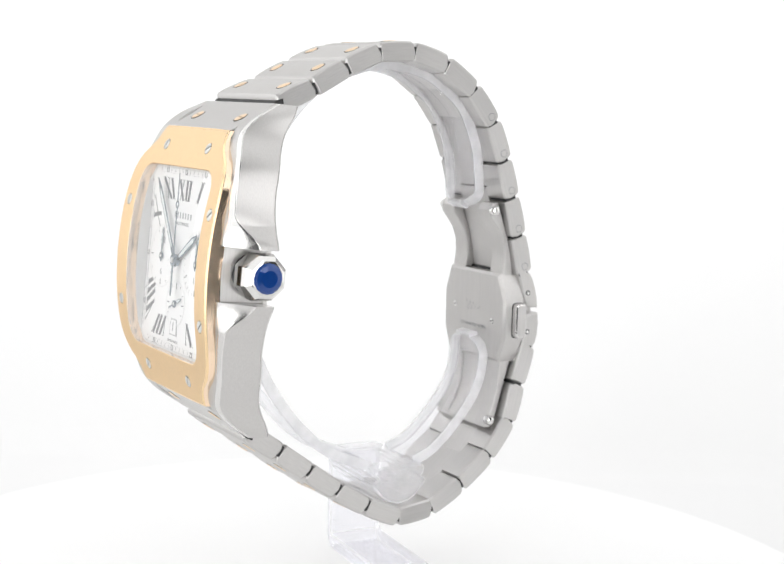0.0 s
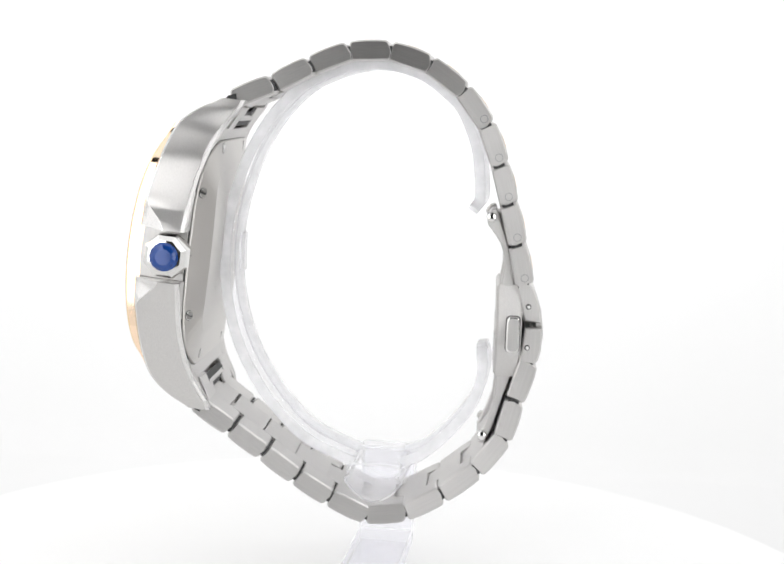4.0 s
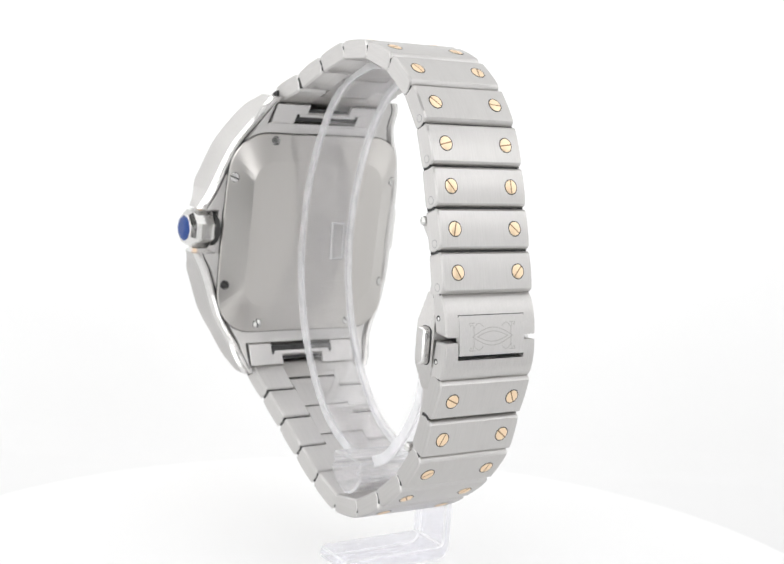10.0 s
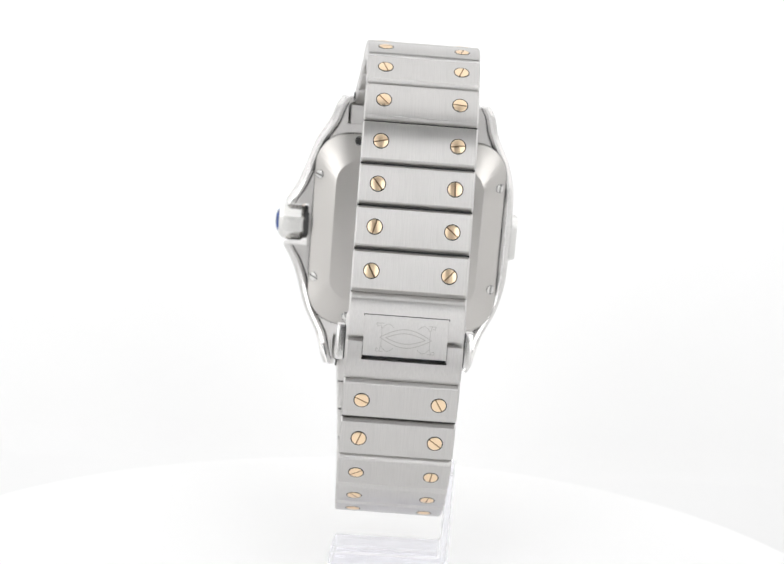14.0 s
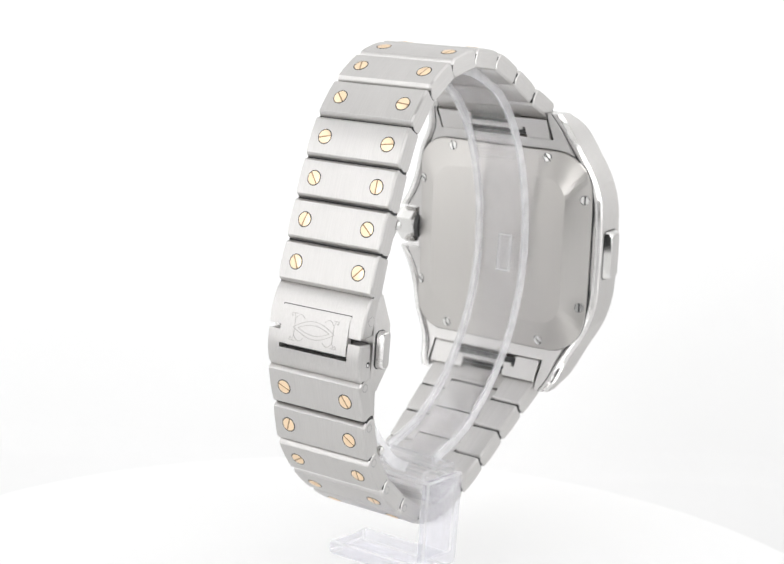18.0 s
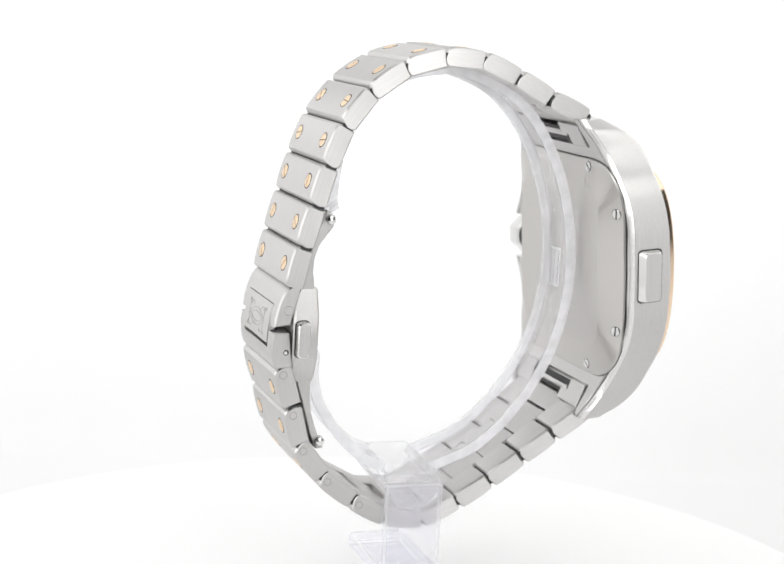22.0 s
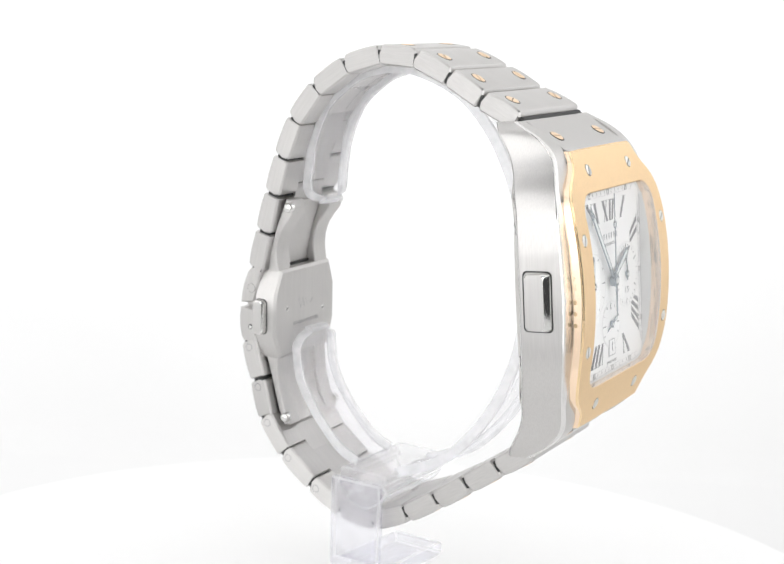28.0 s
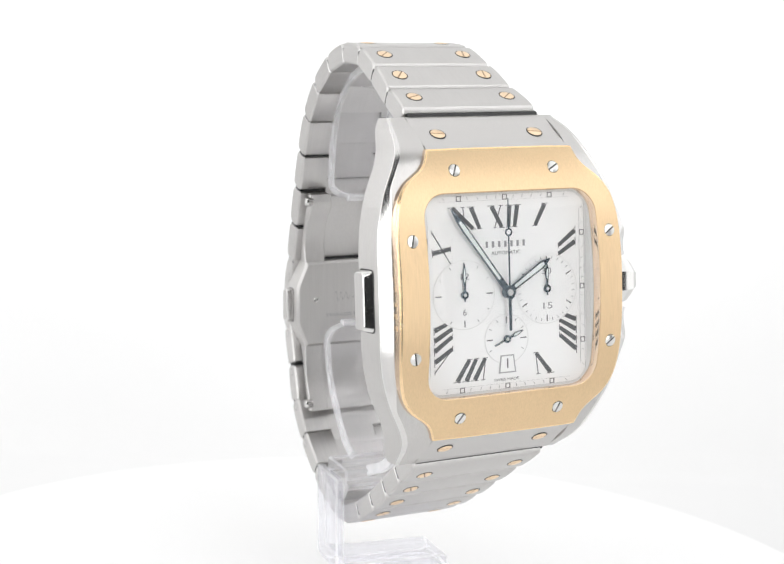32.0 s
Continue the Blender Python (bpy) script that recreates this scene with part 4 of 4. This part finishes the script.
        part("counter_ticks", bm, M_INK, sub, "black ticks")
    words("figure", "12", 1.45, dial, -7.45, 2.75, DIAL_A + 0.12, M_PRINT, "grey figure 12", 1.5)
    words("figure", "6", 1.45, dial, -7.45, -2.75, DIAL_A + 0.12, M_PRINT, "grey figure 6")
    words("figure", "30", 1.45, dial, 7.35, 2.75, DIAL_A + 0.12, M_PRINT, "grey figure 30", 1.7)
    words("figure", "15", 1.45, dial, 7.35, -2.75, DIAL_A + 0.12, M_PRINT, "grey figure 15", 1.7)
    words("word_automatic", "AUTOMATIC", 0.8, dial, 0.1, 6.1, DIAL_A + 0.06, M_INK_SOFT, "small grey word AUTOMATIC", 5.2)
    words("word_origin", "SWISS MADE", 0.6, dial, -0.2, -13.75, DIAL_A + 0.03, M_INK_SOFT, "tiny grey words SWISS MADE", 4.4)
    bm = bmesh.new()
    for k in range(7):
        y = -3.3 + 1.1 * k
        flat_bar(bm, (y - 0.2, 7.5), (y + 0.2, 7.5), 0.95, 0.95, DIAL_A + 0.035, 0.03)
    part("maker_mark", bm, M_PRINT, dial, "row of dark bars for the maker's name")
    # date
    bm = bmesh.new()
    loft(bm, [[(a, -1.6, -12.75), (a, 1.5, -12.75), (a, 1.15, -9.9), (a, -1.25, -9.9)] for a in (DIAL_A, DIAL_A + 0.12)])
    win = part("date_window", bm, M_FRAME, dial, "trapezoid date window")
    bm = bmesh.new()
    loft(bm, [[(a, -1.35, -12.55), (a, 1.25, -12.55), (a, 0.95, -10.1), (a, -1.05, -10.1)] for a in (DIAL_A + 0.1, DIAL_A + 0.14)])
    part("date_disc", bm, M_DIAL, win, "white date disc")
    words("date_figure", "1", 2.2, dial, -0.05, -11.3, DIAL_A + 0.17, M_INK, "black date figure 1")
    return dial


DIAL = build_dial()


def sword(name, parent, tip, w, a, tail=0.0, lume=True, label=""):
    """A sword-shaped hand from the middle to its tip."""
    tip = Vector(tip)
    d = tip.normalized()
    n = Vector((-d.y, d.x))
    L = tip.length
    shape = [(-tail, 0.35), (0.0, 0.55), (L * 0.2, w * 0.42), (L * 0.78, w * 0.5), (L * 0.86, w * 0.42), (L, 0.03)]
    left = [d * s + n * h for s, h in shape]
    right = [d * s - n * h for s, h in shape[::-1]]
    bm = bmesh.new()
    loft(bm, [[(x, *p) for p in left + right] for x in (a, a + 0.14)])
    ob = part(name, bm, M_HAND, parent, label)
    if lume:
        bm = bmesh.new()
        c = [d * s + n * h for s, h in ((L * 0.16, w * 0.2), (L * 0.77, w * 0.31), (L * 0.85, w * 0.2), (L * 0.85, -w * 0.2), (L * 0.77, -w * 0.31), (L * 0.16, -w * 0.2))]
        loft(bm, [[(x, *p) for p in c] for x in (a + 0.05, a + 0.165)])
        part("lume", bm, M_LUME, ob, "pale luminous inlay")
    return ob


def small_hand(name, parent, c, tip, a, tail=1.0):
    c, tip = Vector(c), Vector(tip)
    d = (tip - c).normalized()
    n = Vector((-d.y, d.x))
    L = (tip - c).length
    bm = bmesh.new()
    shape = [(-tail, 0.1), (0, 0.14), (L * 0.3, 0.16), (L * 0.55, 0.32), (L * 0.75, 0.26), (L, 0.04)]
    loft(bm, [[(x, *(c + d * s + n * h)) for s, h in shape] + [(x, *(c + d * s - n * h)) for s, h in shape[::-1]] for x in (a, a + 0.12)])
    disc(bm, c.x, c.y, 0.62, a - 0.1, a + 0.16, 24)
    ob = part(name, bm, M_HAND, parent, "small blued steel hand")
    bm = bmesh.new()
    leaf = [(L * 0.4, 0.08), (L * 0.56, 0.19), (L * 0.74, 0.15), (L * 0.84, 0.05)]
    loft(bm, [[(x, *(c + d * s + n * h)) for s, h in leaf] + [(x, *(c + d * s - n * h)) for s, h in leaf[::-1]] for x in (a + 0.05, a + 0.135)])
    part("lume", bm, M_LUME, ob, "pale inlay")
    bm = bmesh.new()
    disc(bm, c.x, c.y, 0.26, a + 0.1, a + 0.24, 16)
    part("hub_cap", bm, M_FLANGE, ob, "polished pin")


def build_pointers():
    sword("hour_hand", DIAL, (7.75, 4.85), 1.2, -2.45, 0.6, True, "blued steel sword hour hand")
    sword("minute_hand", DIAL, (-9.95, 13.3), 1.1, -2.15, 1.2, True, "blued steel sword minute hand")
    bm = bmesh.new()
    flat_bar(bm, (0.05, -6.0), (0.0, 0.0), 0.45, 0.55, -1.85, 0.1)
    flat_bar(bm, (0.0, 0.0), (-0.05, 8.8), 0.26, 0.2, -1.85, 0.1)
    flat_bar(bm, (-0.05, 9.9), (-0.08, 14.6), 0.18, 0.1, -1.85, 0.1)
    disc(bm, -0.05, 9.35, 0.62, -1.86, -1.75, 28, 0.4)
    disc(bm, 0, 0, 1.0, -2.6, -1.7, 32)
    ob = part("chronograph_hand", bm, M_HAND, DIAL, "thin blued steel seconds hand with a ring")
    bm = bmesh.new()
    disc(bm, 0, 0, 0.5, -1.75, -1.55, 24)
    part("hub_cap", bm, M_FLANGE, ob, "polished centre pin")
    small_hand("counter_hand", DIAL, (-7.45, 0.0), (-7.5, 4.9), -2.75)
    small_hand("counter_hand", DIAL, (7.35, 0.0), (7.35, 3.9), -2.75)
    small_hand("counter_hand", DIAL, (-0.1, -7.4), (2.75, -6.2), -2.75, 2.4)


build_pointers()


def build_crystal():
    bm = bmesh.new()
    o = inset(HOLE, 0.06)
    dome = lambda v: 0.72 - 0.0079 * v * v
    secs = []
    for d, da in ((0.0, -0.12), (0.3, 0.0), (3.0, 0.03), (7.0, 0.05), (11.0, 0.05)):
        k = 1 - d / 15.3
        secs.append([(dome(v * k) + da, y * k, v * k) for y, v in o])
    rows = loft(bm, secs, False)
    bm.faces.new(rows[-1])
    ob = part("crystal", bm, M_CRYSTAL, WATCH, "clear square sapphire crystal", CASE_M)
    ob.visible_shadow = False


build_crystal()


# ---------------------------------------------------------------- stand
def build_stand():
    stand = tagged(new("watch_stand"), "clear acrylic C-shaped watch stand on a white plate", "stand")
    stand.empty_display_size = 0.01

    def band(name, line, label):
        """A thin clear band with lips painted bright along its edges and a rounded free end."""
        pts = spline(line, 5)
        run = [0.0]
        for p, q in zip(pts, pts[1:]):
            run.append(run[-1] + (q - p).length)
        free = {"ring": (True, False), "arm": (False, True)}[name]
        rad = 3.2

        def pull(i):
            d = min(run[i] if free[0] else 99.0, run[-1] - run[i] if free[1] else 99.0)
            return rad - math.sqrt(max(0.0, rad * rad - (rad - min(d, rad)) ** 2))

        def lip(y, e):
            return [(y, -1.5), (y + 0.55 * e, -1.45), (y + 0.7 * e, -1.25), (y + 0.7 * e, 0.2), (y + 0.55 * e, 0.4), (y + 0.15 * e, 0.42), (y, 0.25)]
        webs = [("", M_ACRYLIC, label, [(-5.18, -1.0), (-0.3, -1.0), (0.0, -1.25), (0.3, -1.0), (4.78, -1.0), (4.78, 0.0), (-5.18, 0.0)])]
        webs += [("_lip", M_RIM, "edge painted milky for its bright highlight", lip(y, e)) for y, e in ((-5.9, 1), (5.5, -1))]
        main = None
        for suffix, mat, lab, sec in webs:
            secs = []
            for i, p in enumerate(pts):
                d = (pts[min(i + 1, len(pts) - 1)] - pts[max(i - 1, 0)]).normalized()
                n = Vector((-d.y, d.x))
                if n.dot(p - Vector((8, -40))) < 0:
                    n = -n
                k = pull(i)
                secs.append([(p.x + n.x * h, (y - k if y > 0.5 else y + k) if abs(y) > 4 else y, p.y + n.y * h) for y, h in sec])
            bm = bmesh.new()
            loft(bm, secs)
            ob = part(name + suffix, bm, mat, main or stand, lab, None, 40)
            ob.visible_shadow = False
            main = main or ob
        i = 0 if free[0] else len(pts) - 1
        p, q = pts[i], pts[1 if i == 0 else -2]
        d = (p - q).normalized()
        n = Vector((-d.y, d.x))
        if n.dot(p - Vector((8, -40))) < 0:
            n = -n
        bm = bmesh.new()
        loft(bm, [[(p.x + d.x * e + n.x * h, y, p.y + d.y * e + n.y * h) for e, h in lip(0.0, 1)] for y in (-5.9 + rad, 5.5 - rad)])
        ob = part(name + "_lip", bm, M_RIM, main, "edge painted milky for its bright highlight")
        ob.visible_shadow = False
    band("ring", [(-14.3, -27.9), (-15.5, -25.6), (-15.1, -20.3), (-14.2, -15.9), (-11.7, -10.3), (-8.5, -7.0), (-3.8, -3.9), (2.6, -2.35), (8.6, -2.7), (16.9, -6.0),
                  (22.8, -11.5), (26.9, -18.2), (29.3, -24.4), (30.9, -31.0), (31.5, -38.0), (31.0, -45.2), (29.2, -52.6), (26.0, -59.5), (21.0, -66.4), (14.6, -72.0), (6.0, -75.6)],
         "curved clear acrylic band that carries the bracelet")
    band("arm", [(-3.0, -75.2), (-7.4, -73.0), (-12.7, -67.6), (-16.3, -62.0), (-17.5, -56.5), (-17.0, -52.6)], "short curved clear acrylic arm")
    xz = lambda p, q, r: (p, r, q)
    # stepped block under the ring
    half = [(5.6, -74.4), (6.6, -74.8), (6.6, -76.2), (6.0, -76.5), (6.0, -76.9), (6.9, -77.2), (6.9, -78.0), (6.3, -78.7), (5.2, -80.0), (3.6, -81.1), (1.6, -81.6)]
    bm = bmesh.new()
    edged(bm, half + [(3.2 - p, q) for p, q in half[-2::-1]], -10.2, 8.6, xz, 0.32)
    block = part("saddle", bm, [M_BLOCK, M_RIM], stand, "stepped clear acrylic saddle block")
    block.visible_shadow = False
    bm = bmesh.new()
    edged(bm, [(-3.6, -42.0), (-0.4, -42.0), (-0.4, -34.6), (-3.6, -34.6)], 28.9, 29.9, lambda p, q, r: (r, p, q), 0.28)
    tab = part("tab", bm, [M_BLOCK, M_RIM], stand, "small moulded tab on the band")
    tab.visible_shadow = False
    # upright and foot bent out of one sheet
    tilt = lambda y: -0.0351 * y
    low, rad = -95.08, 2.6
    line = [(-12.0, -76.0)] + [(-12.0 + rad * (1 - math.cos(radians(t))), low + rad * (1 - math.sin(radians(t)))) for t in range(0, 91, 15)] + [(9.6, low), (10.1, low + 0.5), (10.1, low + 2.3), (9.6, low + 2.7)]
    line += [(-9.6, low + 2.7), (-10.2, low + 2.9), (-10.4, low + 3.5), (-10.4, -76.0)]
    line = [(y, z + (tilt(y) if z < -85 else 0.0)) for y, z in line]
    bm = bmesh.new()
    edged(bm, line, -4.1, 6.5, lambda p, q, r: (r, p, q), 0.3)
    foot = part("foot", bm, [M_FOOT, M_RIM], stand, "thick clear acrylic foot bent up into an upright")
    foot.visible_shadow = False
    return stand


STAND = build_stand()


# ---------------------------------------------------------------- turning
def motions():
    times = [float(t) for t in range(0, 33)]

    def spun(t, rest):
        return pose(0, 0, 0, 0, 0, SPIN * (t - SPIN_ZERO)) @ rest
    walk(WATCH, [(t, spun(t, REST)) for t in times])
    walk(STAND, [(t, spun(t, REST @ pose(0, 0, 0, 0, 0, -4.1))) for t in times])


motions()
